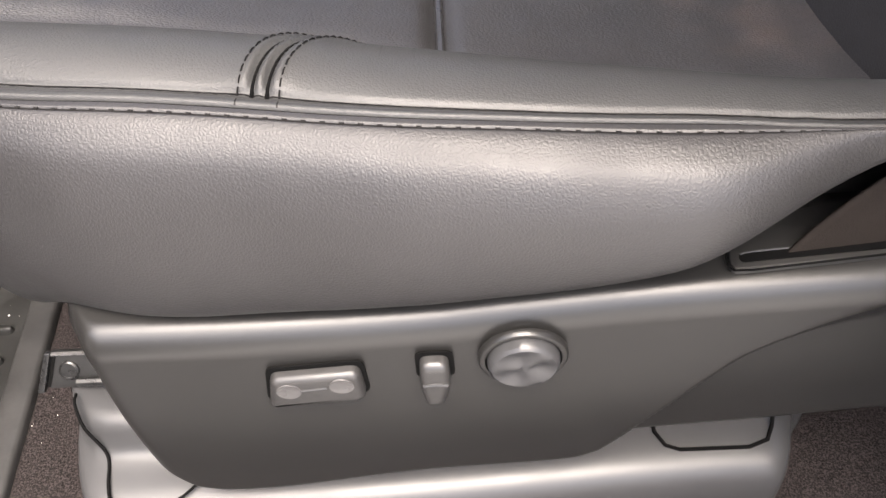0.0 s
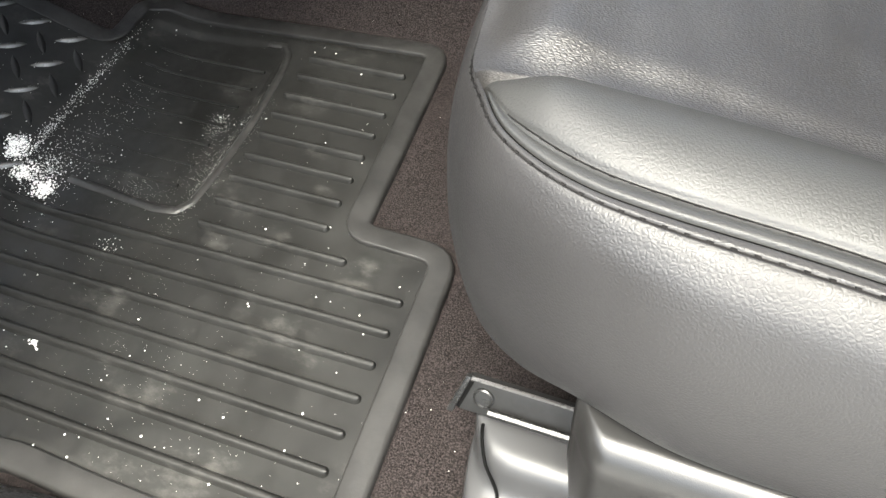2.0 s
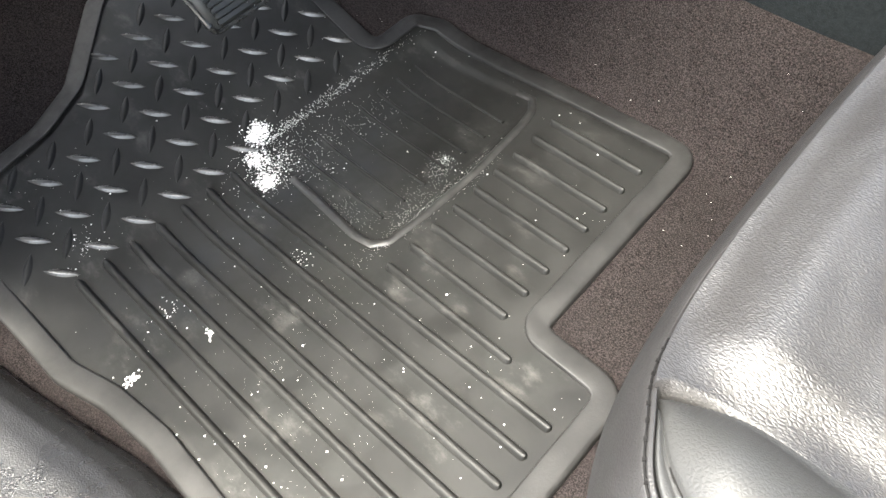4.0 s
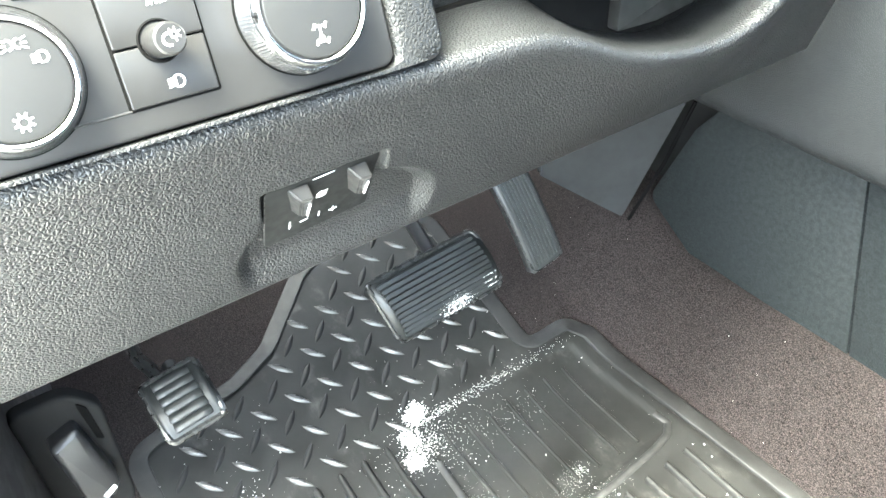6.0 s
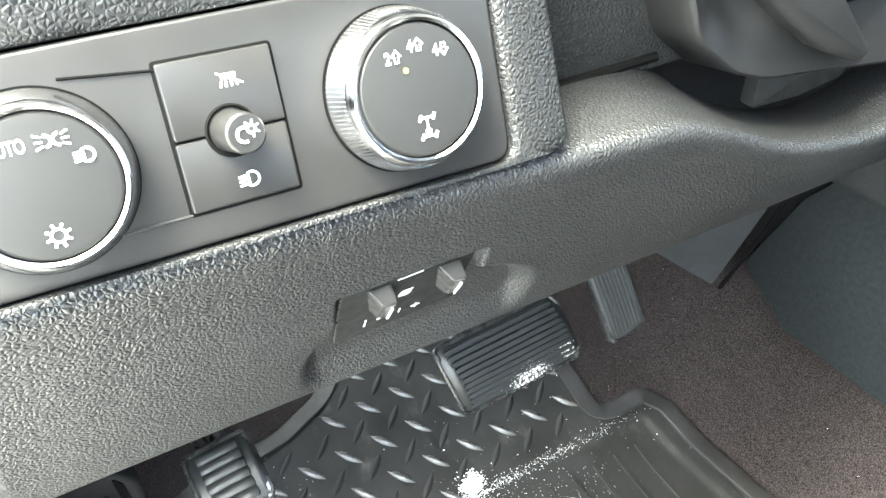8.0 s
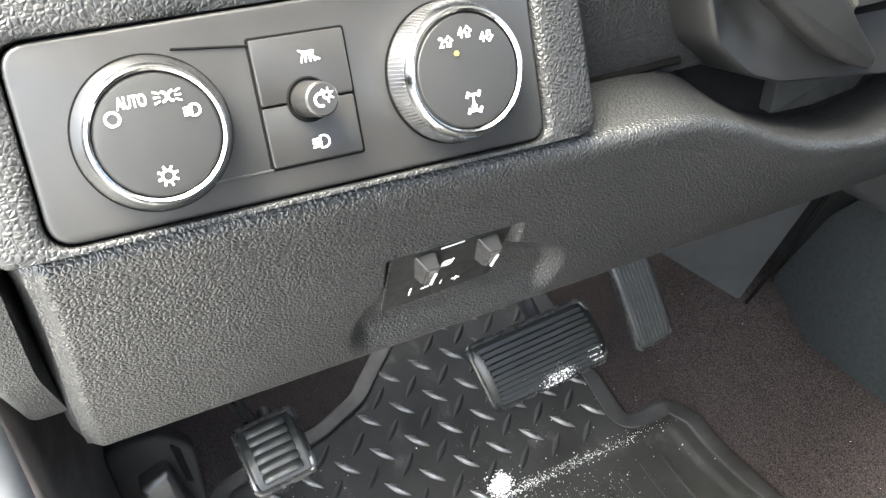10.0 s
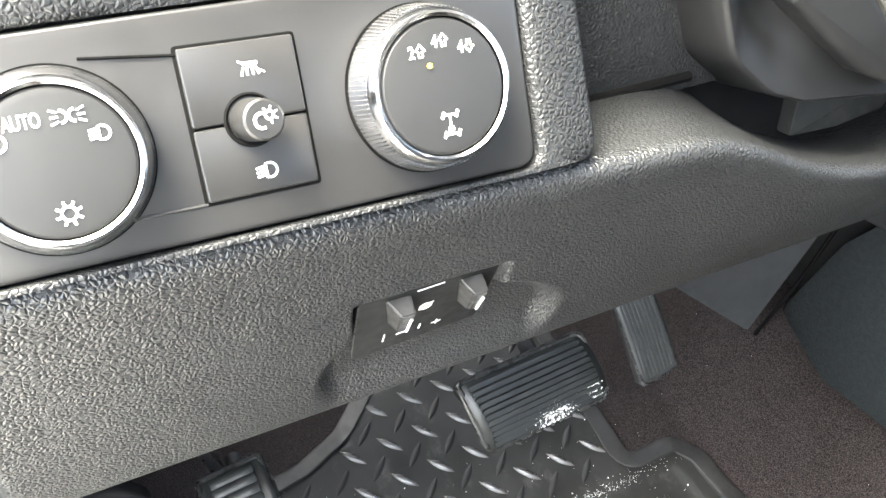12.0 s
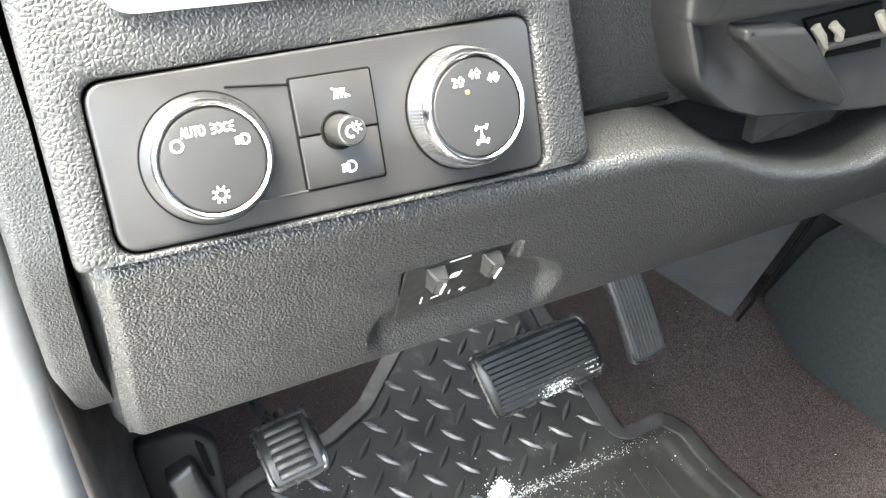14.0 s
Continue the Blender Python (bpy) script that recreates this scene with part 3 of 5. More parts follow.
# black plate and ring paint the shade round the buttons and dimmer
part("module_recess", plate(-0.0409, -0.0098, -0.0023, 0.0398, -0.004, 0.0003, 0.0015, 0.0002), GAP_BLACK, panel)
part("upper_button", plate(-0.0398, 0.0146, -0.0034, 0.0388, -0.002, 0.0016), BEZEL, panel)
part("lower_button", plate(-0.0398, -0.0087, -0.0034, 0.0138, -0.002, 0.0012), BEZEL, panel)
part("dimmer_well", lathe([(0.0086, 0.0), (0.0086, 0.0020), (0.0080, 0.0024), (0.0070, 0.0014)], frame3(bez(-0.0216, 0.0146, 0), BU, BV, BN), 36), GAP_BLACK, panel)
dim = part("dimmer_knob", lathe([(0.0068, 0.0), (0.0066, 0.012), (0.0063, 0.0180), (0.0056, 0.0188), (0.0, 0.0190)], frame3(bez(-0.0216, 0.0146, 0), BU, BV, BN), 36), TRIM, panel, "grey dimmer knob with a white lamp mark")


def stroke(points, to, r=0.00045, closed=False):
    """A raised painted line."""
    return tube([to(a, b, 0.0) for a, b in points], r, 5, closed, flat=(r, 0.00012), up=BN)


def circle(cx, cy, r, a0=0, a1=360, n=20):
    return [(cx + r * math.cos(radians(a0 + (a1 - a0) * k / n)), cy + r * math.sin(radians(a0 + (a1 - a0) * k / n))) for k in range(n + (0 if a1 - a0 == 360 else 1))]


def text_mesh(body, size, to):
    cu = bpy.data.curves.new("text", "FONT")
    cu.body, cu.size, cu.align_x, cu.align_y, cu.extrude, cu.offset = body, size, "CENTER", "CENTER", 0.0, size * 0.018
    ob = bpy.data.objects.new("text", cu)
    scene.collection.objects.link(ob)
    me = bpy.data.meshes.new_from_object(ob.evaluated_get(bpy.context.evaluated_depsgraph_get()))
    bpy.data.objects.remove(ob)
    bm = bmesh.new()
    bm.from_mesh(me)
    bpy.data.meshes.remove(me)
    for v in bm.verts:
        v.co = to(v.co.x, v.co.y, 0.0)
    return bm


def lamp_marks(cx, cy, s, to, flip_=1, beams=3):
    """A lamp outline with light beams."""
    out = [stroke(circle(cx, cy, s * 0.5, -90, 90, 12) + [(cx, cy + s * 0.5), (cx - s * 0.25 * flip_, cy + s * 0.5), (cx - s * 0.25 * flip_, cy - s * 0.5)], to, 0.0004, True)]
    if flip_ < 0:
        out = [stroke([(2 * cx - a, b) for a, b in circle(cx, cy, s * 0.5, -90, 90, 12)], to, 0.0004, True)]
    for k in range(beams):
        y = cy + (k - (beams - 1) / 2) * s * 0.3
        out.append(stroke([(cx - flip_ * s * 0.4, y), (cx - flip_ * s * 0.95, y - s * 0.08)], to, 0.0004))
    return join(*out)


def knob(cu, cv, r_base, r_top, r_face, high, name, label, ridges):
    base = frame3(bez(cu, cv, 0), BU, BV, BN)
    k = part(name, lathe([(r_face - 0.0002, 0.0), (r_face - 0.0002, high - 0.0012), (r_face - 0.0010, high - 0.0003), (r_face - 0.003, high), (0.0, high)], base, 64), KNOB_FACE, panel, label)
    part("chrome_ring", lathe([(r_base - 0.002, 0.0), (r_base, 0.001), (r_base, 0.0025), (r_top + 0.0008, high - 0.004), (r_top, high - 0.001), (r_top - 0.0008, high + 0.0002), (r_face + 0.0012, high + 0.0004), (r_face + 0.0003, high - 0.0004), (r_face + 0.0003, high - 0.002)], base, 72), CHROME, k, "satin chrome ring")
    # black ring paints the shade at the knob's foot
    part("shadow_gap", lathe([(r_base + 0.0007, 0.0003), (r_base - 0.003, 0.0004)], base, 64), GAP_BLACK, k)
    if ridges:
        bits = []
        for i in range(110):
            a = 2 * math.pi * i / 110
            ca, sa = math.cos(a), math.sin(a)
            bits.append(tube([base(ca * (r_base + 0.0001), sa * (r_base + 0.0001), 0.002), base(ca * (r_top + 0.0012), sa * (r_top + 0.0012), high - 0.0045)], 0.00022, 4))
        part("knurling", join(*bits), CHROME, k)
    return k, frame3(bez(cu, cv, high + 0.0003), BU, BV, BN)


head, ht = knob(-0.0790, 0.0124, 0.0270, 0.0240, 0.0212, 0.0140, "headlamp_knob", "black headlamp knob with white lamp marks", False)
drive, dt = knob(0.0403, 0.0148, 0.0285, 0.0255, 0.0226, 0.0165, "drive_knob", "black four-wheel-drive knob with white marks", True)
part("auto_text", text_mesh("AUTO", 0.0056, frame3(ht(-0.0062, 0.0121, 0), BU * 0.62, BV, BN)), PRINT, head, "white AUTO lettering", smooth=False)
part("off_mark", stroke(circle(-0.0132, 0.0077, 0.0022), ht, 0.00045, True), PRINT, head)
part("parking_mark", join(stroke(circle(0.0036, 0.0122, 0.0016, -90, 90, 10), ht), stroke(circle(0.0074, 0.0122, 0.0016, 90, 270, 10), ht),
                          *[stroke([(0.0030, 0.0122 + d), (0.0010, 0.0122 + 1.7 * d)], ht, 0.0003) for d in (-0.0012, 0, 0.0012)],
                          *[stroke([(0.0080, 0.0122 + d), (0.0100, 0.0122 + 1.7 * d)], ht, 0.0003) for d in (-0.0012, 0, 0.0012)]), PRINT, head)
part("headlamp_mark", lamp_marks(0.0132, 0.0063, 0.0038, ht), PRINT, head)
part("lamp_mark", join(stroke(circle(-0.0003, -0.0139, 0.0019), ht, 0.0004, True), *[stroke([(-0.0003 + 0.0023 * math.cos(a), -0.0139 + 0.0023 * math.sin(a)), (-0.0003 + 0.0036 * math.cos(a), -0.0139 + 0.0036 * math.sin(a))], ht, 0.0004) for a in [math.pi / 4 * k + 0.3 for k in range(8)]]), PRINT, head)


def arrow(cx, cy, s, down, to):
    d = -1 if down else 1
    return join(stroke([(cx - s * 0.45, cy), (cx, cy + d * s * 0.55), (cx + s * 0.45, cy)], to, 0.0004), stroke([(cx - s * 0.18, cy), (cx - s * 0.18, cy - d * s * 0.5), (cx + s * 0.18, cy - d * s * 0.5), (cx + s * 0.18, cy)], to, 0.0003))


for body, u, v, down in (("2", -0.0104, 0.0120, False), ("4", -0.0017, 0.0146, False), ("4", 0.0076, 0.0118, True)):
    part("drive_text", text_mesh(body, 0.0056, frame3(dt(u, v, 0), BU * 0.8, BV, BN)), PRINT, drive, "white numeral", smooth=False)
    part("drive_arrow", arrow(u + 0.0032, v + 0.0003, 0.0038, down, dt), PRINT, drive)
part("yellow_dot", lathe([(0.0009, 0), (0.0009, 0.0003), (0, 0.0003)], dt and frame3(dt(-0.0046, 0.0074, 0), BU, BV, BN), 16), YELLOW, drive, "small yellow position dot")
part("axle_mark", join(stroke([(-0.0024, -0.0092), (0.0024, -0.0092)], dt, 0.0004), stroke([(-0.0024, -0.0156), (0.0024, -0.0156)], dt, 0.0004), stroke([(0, -0.0092), (0, -0.0156)], dt, 0.0004),
                       *[stroke([(x - 0.0004, y - 0.0011), (x + 0.0006, y + 0.0011)], dt, 0.0006) for x in (-0.0026, 0.0026) for y in (-0.0092, -0.0156)], stroke(circle(0, -0.0140, 0.0009), dt, 0.0003, True)), PRINT, drive)
up_t = frame3(bez(-0.0188, 0.0312, 0.0018), BU, BV, BN)
part("dome_lamp_mark", join(stroke([(-0.0035, 0.0016), (0.0045, -0.0026)], up_t, 0.0003), stroke([(-0.0022, 0.0006), (0.0026, 0.0006)], up_t, 0.0006), *[stroke([(0.0012 * k, -0.0004), (0.0018 * k, -0.0030)], up_t, 0.00035) for k in (-1.6, -0.6, 0.5, 1.5)]), PRINT, panel)
part("fog_lamp_mark", lamp_marks(-0.0188, -0.0020, 0.0046, frame3(bez(0, 0, 0.0014), BU, BV, BN)), PRINT, panel)
dim_t = frame3(bez(-0.0216, 0.0146, 0.0192), BU, BV, BN)
part("dimmer_mark", join(stroke(circle(-0.0008, -0.0002, 0.0022, 70, 290, 12), dim_t, 0.0005), stroke(circle(0.0016, 0.0012, 0.0012), dim_t, 0.0004, True), *[stroke([(0.0016 + 0.0017 * math.cos(a), 0.0012 + 0.0017 * math.sin(a)), (0.0016 + 0.0027 * math.cos(a), 0.0012 + 0.0027 * math.sin(a))], dim_t, 0.0003) for a in (0.4, 1.3, 2.2, -0.5, -1.4)]), PRINT, panel)

# ---- trailer brake controller ----
knee_at = frame3((0, 0, 0.59), (0, 1, 0), tuple(-SLOPE), tuple(PN))
brake_box = thing("brake_controller", knee_at(0.082, -0.10, 0), "black trailer brake controller with two grey sliders in the knee panel", "brake controller")
tb = frame3(knee_at(0, 0.0030, -0.0030), (0, 1, 0), tuple(-SLOPE + PN * 0.115), tuple(PN))
tbc = fillet([(0.0500, -0.1230), (0.1060, -0.1300), (0.1150, -0.118), (0.1150, -0.0590), (0.0488, -0.0575)], [0.002, 0.008, 0.006, 0.002, 0.002], 4)
part("faceplate", prism(tbc, tb, 0.0095, 0.001, 2), CONTROL, brake_box)
# pale line drawn where the plate's left and lower edges catch light
part("plate_edge", tube([tb(a, b, 0.0090) for a, b in ((0.0489, -0.0600), (0.0500, -0.1222), (0.0510, -0.1234), (0.1040, -0.1300), (0.1110, -0.1250), (0.1148, -0.1165))], 0.00035, 5), PALE_PLASTIC, brake_box)
for y0, b0, label in ((0.0605, -0.0615, "grey manual slider"), (0.0950, -0.0625, "grey gain slider")):
    bm = bmesh.new()
    w, deep = 0.0120, 0.0255
    pts = [(y0, b0, 0.0090), (y0 + w, b0, 0.0090), (y0 + w, b0 - deep, 0.0090), (y0 + 0.004, b0 - deep, 0.0090), (y0 + 0.0045, b0 - 0.0030, 0.0185), (y0 + w - 0.0005, b0 - 0.0030, 0.0190), (y0 + w - 0.0005, b0 - deep + 0.002, 0.0170), (y0 + 0.0060, b0 - deep + 0.002, 0.0165)]
    vv = [bm.verts.new(tb(*p)) for p in pts]
    for f in ((0, 1, 2, 3), (4, 5, 6, 7), (0, 1, 5, 4), (1, 2, 6, 5), (2, 3, 7, 6), (3, 0, 4, 7)):
        bm.faces.new([vv[k] for k in f])
    bmesh.ops.bevel(bm, geom=list(bm.edges), offset=0.0010, segments=3, affect="EDGES")
    sl = part("slider", bm, SWITCH, brake_box, label)
    part("slider_mark", tube([tb(y0 + w - 0.0026, b0 - 0.0075, 0.0189), tb(y0 + w - 0.0026, b0 - 0.0215, 0.0177)], 0.0006, 5), PRINT, sl)
tf = frame3(tb(0, 0, 0.0098), (0, 1, 0), tuple(-SLOPE + PN * 0.115), tuple(PN))
for a, b in (((0.0708, -0.1042), (0.0756, -0.1034)), ((0.0890, -0.1040), (0.0938, -0.1040)), ((0.0914, -0.1016), (0.0914, -0.1064)), ((0.0647, -0.0995), (0.0645, -0.1075)), ((0.0827, -0.1005), (0.0825, -0.1055)), ((0.0755, -0.0612), (0.0880, -0.0605))):
    part("white_mark", tube([tf(*a, 0), tf(*b, 0)], 0.0005, 5, flat=(0.00045, 0.0002), up=PN), PRINT, brake_box)
part("trailer_mark", tube([tf(a, b, 0) for a, b in circle(0.0822, -0.0805, 0.0027)], 0.0005, 5, True, flat=(0.0006, 0.0002), up=PN), PRINT, brake_box)
part("trailer_mark", tube([tf(0.0792, -0.0830, 0), tf(0.0858, -0.0775, 0)], 0.0005, 5, flat=(0.0005, 0.0002), up=PN), PRINT, brake_box)

# ---- steering column ----
column = thing("steering_column", (-0.02, 0.42, 0.56), "black plastic steering column shroud with tilt lever", "steering column")
COL = fillet([(0.216, 0.90), (0.2235, 0.640), (0.236, 0.603), (0.262, 0.581), (0.285, 0.5715), (0.385, 0.5555), (0.50, 0.547), (0.60, 0.58), (0.62, 0.90)], [0.0, 0.02, 0.03, 0.03, 0.03, 0.05, 0.05, 0.04, 0.0], 7)


def shroud_ring(x, k, dz=0.0):
    return [Vector((x, 0.42 + (y - 0.42) * k, 0.70 + (z - 0.70) * k + dz)) for y, z in COL]


bm = bmesh.new()
levels = [(-0.20, 1.02, -0.004), (-0.06, 1.01, -0.002), (-0.036, 1.0, 0), (-0.031, 0.996, 0), (-0.0290, 0.990, 0.0), (-0.0286, 0.985, 0)]
rings = [[bm.verts.new(p) for p in shroud_ring(*q)] for q in levels]
for a, b in zip(rings, rings[1:]):
    for k in range(1, len(COL)):
        bm.faces.new((a[k - 1], a[k], b[k], b[k - 1]))
part("lower_shroud", bm, COLUMN, column, angle=50)
up_out = fillet([(0.2228, 0.641), (0.236, 0.637), (0.361, 0.6325), (0.60, 0.638), (0.60, 0.90), (0.2150, 0.90)], [0.006, 0.004, 0.05, 0.01, 0.02, 0.02], 4)
part("upper_shroud", prism(up_out, frame3((-0.10, 0, 0), (0, 1, 0), (0, 0, 1), (1, 0, 0)), 0.0730, 0.005, 4), COLUMN, column)


edge_line = []
for (y0, z0), (y1, z1) in zip(COL, COL[1:]):
    n = max(1, int(math.hypot(y1 - y0, z1 - z0) / 0.004))
    edge_line += [(y0 + (y1 - y0) * k / n, z0 + (z1 - z0) * k / n) for k in range(n)]
edge_line = [(0.42 + (y - 0.42) * 0.985, 0.70 + (z - 0.70) * 0.985) for y, z in edge_line if z < 0.662]


def scoop(i, v):
    """Floor of the finger pocket, a shallow bowl swelling towards the lever."""
    y, z = edge_line[i]
    ty = max(0.262, min(0.54, y + 0.022))
    yy, zz = y + (ty - y) * v, z + (0.652 - z) * v
    swell = sstep(0.262, 0.288, yy - 0.35 * (0.61 - zz)) - 0.6 * sstep(0.30, 0.335, yy - 0.35 * (0.61 - zz))
    return (-0.0288 - 0.0125 * sstep(-0.1, 0.5, v) + 0.0006 + 0.006 * swell * sstep(0.05, 0.4, v), yy, zz)


part("finger_pocket", grid(scoop, list(range(len(edge_line))), lin(0, 1, 18)), COLUMN, column, angle=180, facing=(1, 0, 0))
lev = fillet([(0.2610, 0.6325), (0.3000, 0.6290), (0.3160, 0.6130), (0.3270, 0.6000), (0.3470, 0.5780), (0.3420, 0.5705), (0.3120, 0.5840), (0.2840, 0.6060), (0.2630, 0.6255)], [0.004, 0.008, 0.02, 0.02, 0.004, 0.004, 0.03, 0.03, 0.004], 5)
lever_frame = lambda a, b, c: Vector((-0.040 + c * (0.72 + 0.28 * sstep(0.262, 0.300, a)), a, b))  # noqa: E731
part("tilt_lever", prism(lev, lever_frame, 0.0235, 0.0045, 5), COLUMN, column, "dark grey tilt lever tongue")
slot_out = [(0.316, 0.626), (0.378, 0.627), (0.386, 0.597), (0.336, 0.599)]
# black block paints the depth of the open slot
part("lever_slot", prism(slot_out, frame3((-0.044, 0, 0), (0, 1, 0), (0, 0, 1), (1, 0, 0)), 0.0105), GAP_BLACK, column)
part("wire_clip", tube([(-0.031, 0.322, 0.622), (-0.029, 0.326, 0.616), (-0.030, 0.331, 0.608), (-0.031, 0.330, 0.603)], 0.0032, 7), BEIGE, column, "beige wire clip")
part("wire_clip", tube([(-0.031, 0.336, 0.621), (-0.029, 0.341, 0.616), (-0.030, 0.343, 0.611)], 0.0030, 7), BEIGE, column, "beige wire clip")
part("wire_clip", tube([(-0.031, 0.374, 0.622), (-0.029, 0.378, 0.614), (-0.030, 0.383, 0.610)], 0.0030, 7), BEIGE, column, "beige wire clip")
part("slot_bar", box((-0.035, 0.336, 0.6045), (-0.030, 0.392, 0.6085), 0.001), SWITCH, column)
part("column_bracket", prism(fillet([(0.325, 0.558), (0.323, 0.5300), (0.360, 0.5275), (0.395, 0.531), (0.42, 0.558)], 0.003, 3), frame3((-0.085, 0, 0), (0, 1, 0), (0, 0, 1), (1, 0, 0)), 0.02, 0.002), METAL_GREY, column, "bare grey metal bracket")

# ---- pedals ----
def flat_rib(path, half, high, up):
    """A flat-topped rubber rib along a path, closed at both ends."""
    bm = bmesh.new()
    rings = []
    for i, p in enumerate(path):
        d = (path[min(i + 1, len(path) - 1)] - path[max(i - 1, 0)]).normalized()
        side = d.cross(up).normalized()
        k = 0.55 if i in (0, len(path) - 1) else 1.0
        rings.append([bm.verts.new(p + side * half * a * k + up * high * b * k) for a, b in ((-1, -1), (-0.96, 0.5), (-0.72, 0.95), (0, 1.0), (0.72, 0.95), (0.96, 0.5), (1, -1))])
    for a, b in zip(rings, rings[1:]):
        for k in range(7):
            bm.faces.new((a[k - 1], a[k], b[k], b[k - 1]))
    bm.faces.new(rings[0])
    bm.faces.new(rings[-1])
    return bm


def pedal_pad(origin, u, v, wide, high, bow, grooves, edge_r, thing_, along="u", PEDAL=PEDAL):
    """A bowed rubber pad with raised ribs; u across, v up the pad, bowed about u."""
    o, u, v = Vector(origin), Vector(u).normalized(), Vector(v).normalized()
    n = u.cross(v).normalized()

    def at(a, b, c=0.0):
        s = b / high
        return o + u * a + v * b + n * (c + bow * (1 - (2 * s - 1) ** 2) - bow)

    us, vs_ = lin(0, 1, 14), lin(0, 1, 41)
    g = grid(lambda a, b: at(a * wide, b * high, 0.0), us, vs_)
    pad = part("rubber_pad", g, PEDAL, thing_, "black ribbed rubber pad", angle=180, facing=n)
    solid(pad, 0.014, -1.0)
    rim = [at(a, b, -0.001) for a, b in fillet([(0.0, 0.0), (wide, 0.0), (wide, high), (0.0, high)], edge_r, 5)]
    part("pad_edge", tube(rim, 0.0028 if along == "u" else 0.0014, 8, True), PEDAL_EDGE, pad, "glossy pad edge lightened for its highlight")
    for i in range(grooves):
        f = (i + 0.5) / grooves
        if along == "u":
            b = 0.004 + (high - 0.008) * f
            path = [at(0.007 + (wide - 0.014) * s, b, 0.0011) for s in (0, 0.03, 0.25, 0.5, 0.75, 0.97, 1)]
        else:
            a = 0.004 + (wide - 0.008) * f
            path = [at(a, 0.006 + (high - 0.012) * s, 0.0004) for s in lin(0, 1, 9)]
        step = (high if along == "u" else wide) / grooves
        part("rib", flat_rib(path, step * (0.43 if along == "u" else 0.40), 0.0016, n), PEDAL, pad)
    return pad, at


brake = thing("brake_pedal", (-0.29, 0.29, 0.12), "wide black ribbed brake pedal with spilled white crumbs", "pedal")
bpad, bat = pedal_pad((-0.2100, 0.2038, 0.1904), (-0.083, 0.997, 0.0), (-0.477, -0.195, 0.857), 0.136, 0.071, 0.012, 11, 0.008, brake)
part("pedal_arm", tube([bat(0.085, 0.05, -0.02), (-0.33, 0.28, 0.255), (-0.40, 0.28, 0.36), (-0.44, 0.28, 0.50)], 0.012, 8, flat=(0.006, 0.016)), BLACK, brake)
part("arm_bolt", lathe([(0.008, 0), (0.008, 0.01), (0.005, 0.012), (0, 0.012)], frame3((-0.335, 0.275, 0.275), (0, 1, 0), (0, 0, 1), (1, 0, 0)), 12), STEEL, brake)

park = thing("parking_brake_pedal", (-0.17, -0.01, 0.27), "small black ribbed parking brake pedal on a bent arm", "pedal")
ppad, pat = pedal_pad((-0.1397, -0.0345, 0.2892), (-0.016, 0.993, 0.12), (-0.864, -0.074, 0.497), 0.045, 0.0515, 0.007, 6, 0.005, park)
part("pedal_arm", tube([pat(0.023, 0.03, -0.015), (-0.22, -0.03, 0.31), (-0.28, -0.03, 0.34), (-0.38, -0.03, 0.42)], 0.008, 8, flat=(0.005, 0.012)), STEEL, park)
part("pivot_roller", lathe([(0.0, 0.0), (0.006, 0.0), (0.006, 0.010), (0.004, 0.012), (0, 0.012)], frame3(pat(0.026, 0.064, -0.016), (0, 1, 0), (0, 0, 1), (1, 0, 0)), 16), METAL_GREY, park, "bare metal pivot roller")

gas = thing("accelerator_pedal", (-0.27, 0.43, 0.14), "narrow grey-black ribbed accelerator pedal hanging from the dash", "pedal")
gpad, gat = pedal_pad((-0.2428, 0.3972, 0.1600), (-0.119, 0.988, 0.096), (-0.467, -0.141, 0.873), 0.047, 0.16, 0.006, 8, 0.012, gas, "v", PEDAL_GREY)
part("pedal_arm", tube([gat(0.024, 0.13, -0.012), (-0.36, 0.43, 0.32), (-0.42, 0.43, 0.46)], 0.009, 8), BLACK, gas)

release = thing("hood_release", (-0.18, -0.085, 0.28), "black plastic hood release handle with a white mark", "release handle")
rel = frame3((-0.178, 0, 0), (0, 1, 0), (0, 0, 1), (1, 0, 0))
# near-black plate and slot stand for the shaded recess behind the handle
part("bezel", prism(fillet([(-0.124, 0.215), (-0.072, 0.215), (-0.066, 0.330), (-0.084, 0.352), (-0.124, 0.352)], [0.01, 0.02, 0.02, 0.02, 0.01], 5), rel, 0.012, 0.004, 3), DARK_FILL, release)
part("finger_slot", prism(fillet([(-0.0815, 0.343), (-0.0755, 0.334), (-0.0735, 0.298), (-0.0785, 0.303)], 0.002, 3), frame3((-0.166, 0, 0), (0, 1, 0), (0, 0, 1), (1, 0, 0)), 0.0012), GAP_BLACK, release)
handle_at = lambda a, b, c: Vector((-0.168 + c * (0.55 + 0.45 * sstep(0.345, 0.300, b)), a, b))  # noqa: E731
part("handle", prism(fillet([(-0.1085, 0.322), (-0.0865, 0.330), (-0.0765, 0.268), (-0.0830, 0.256), (-0.1030, 0.262)], [0.005, 0.004, 0.006, 0.005, 0.006], 4), handle_at, 0.022, 0.005, 4), BLACK, release, "black pull handle")
part("white_mark", prism(fillet([(-0.0915, 0.2640), (-0.0815, 0.2705), (-0.0800, 0.2665), (-0.0895, 0.2600)], 0.001, 3), lambda a, b, c: handle_at(a, b, 0.0219) + Vector((c, 0, 0)), 0.0008), PRINT, release)

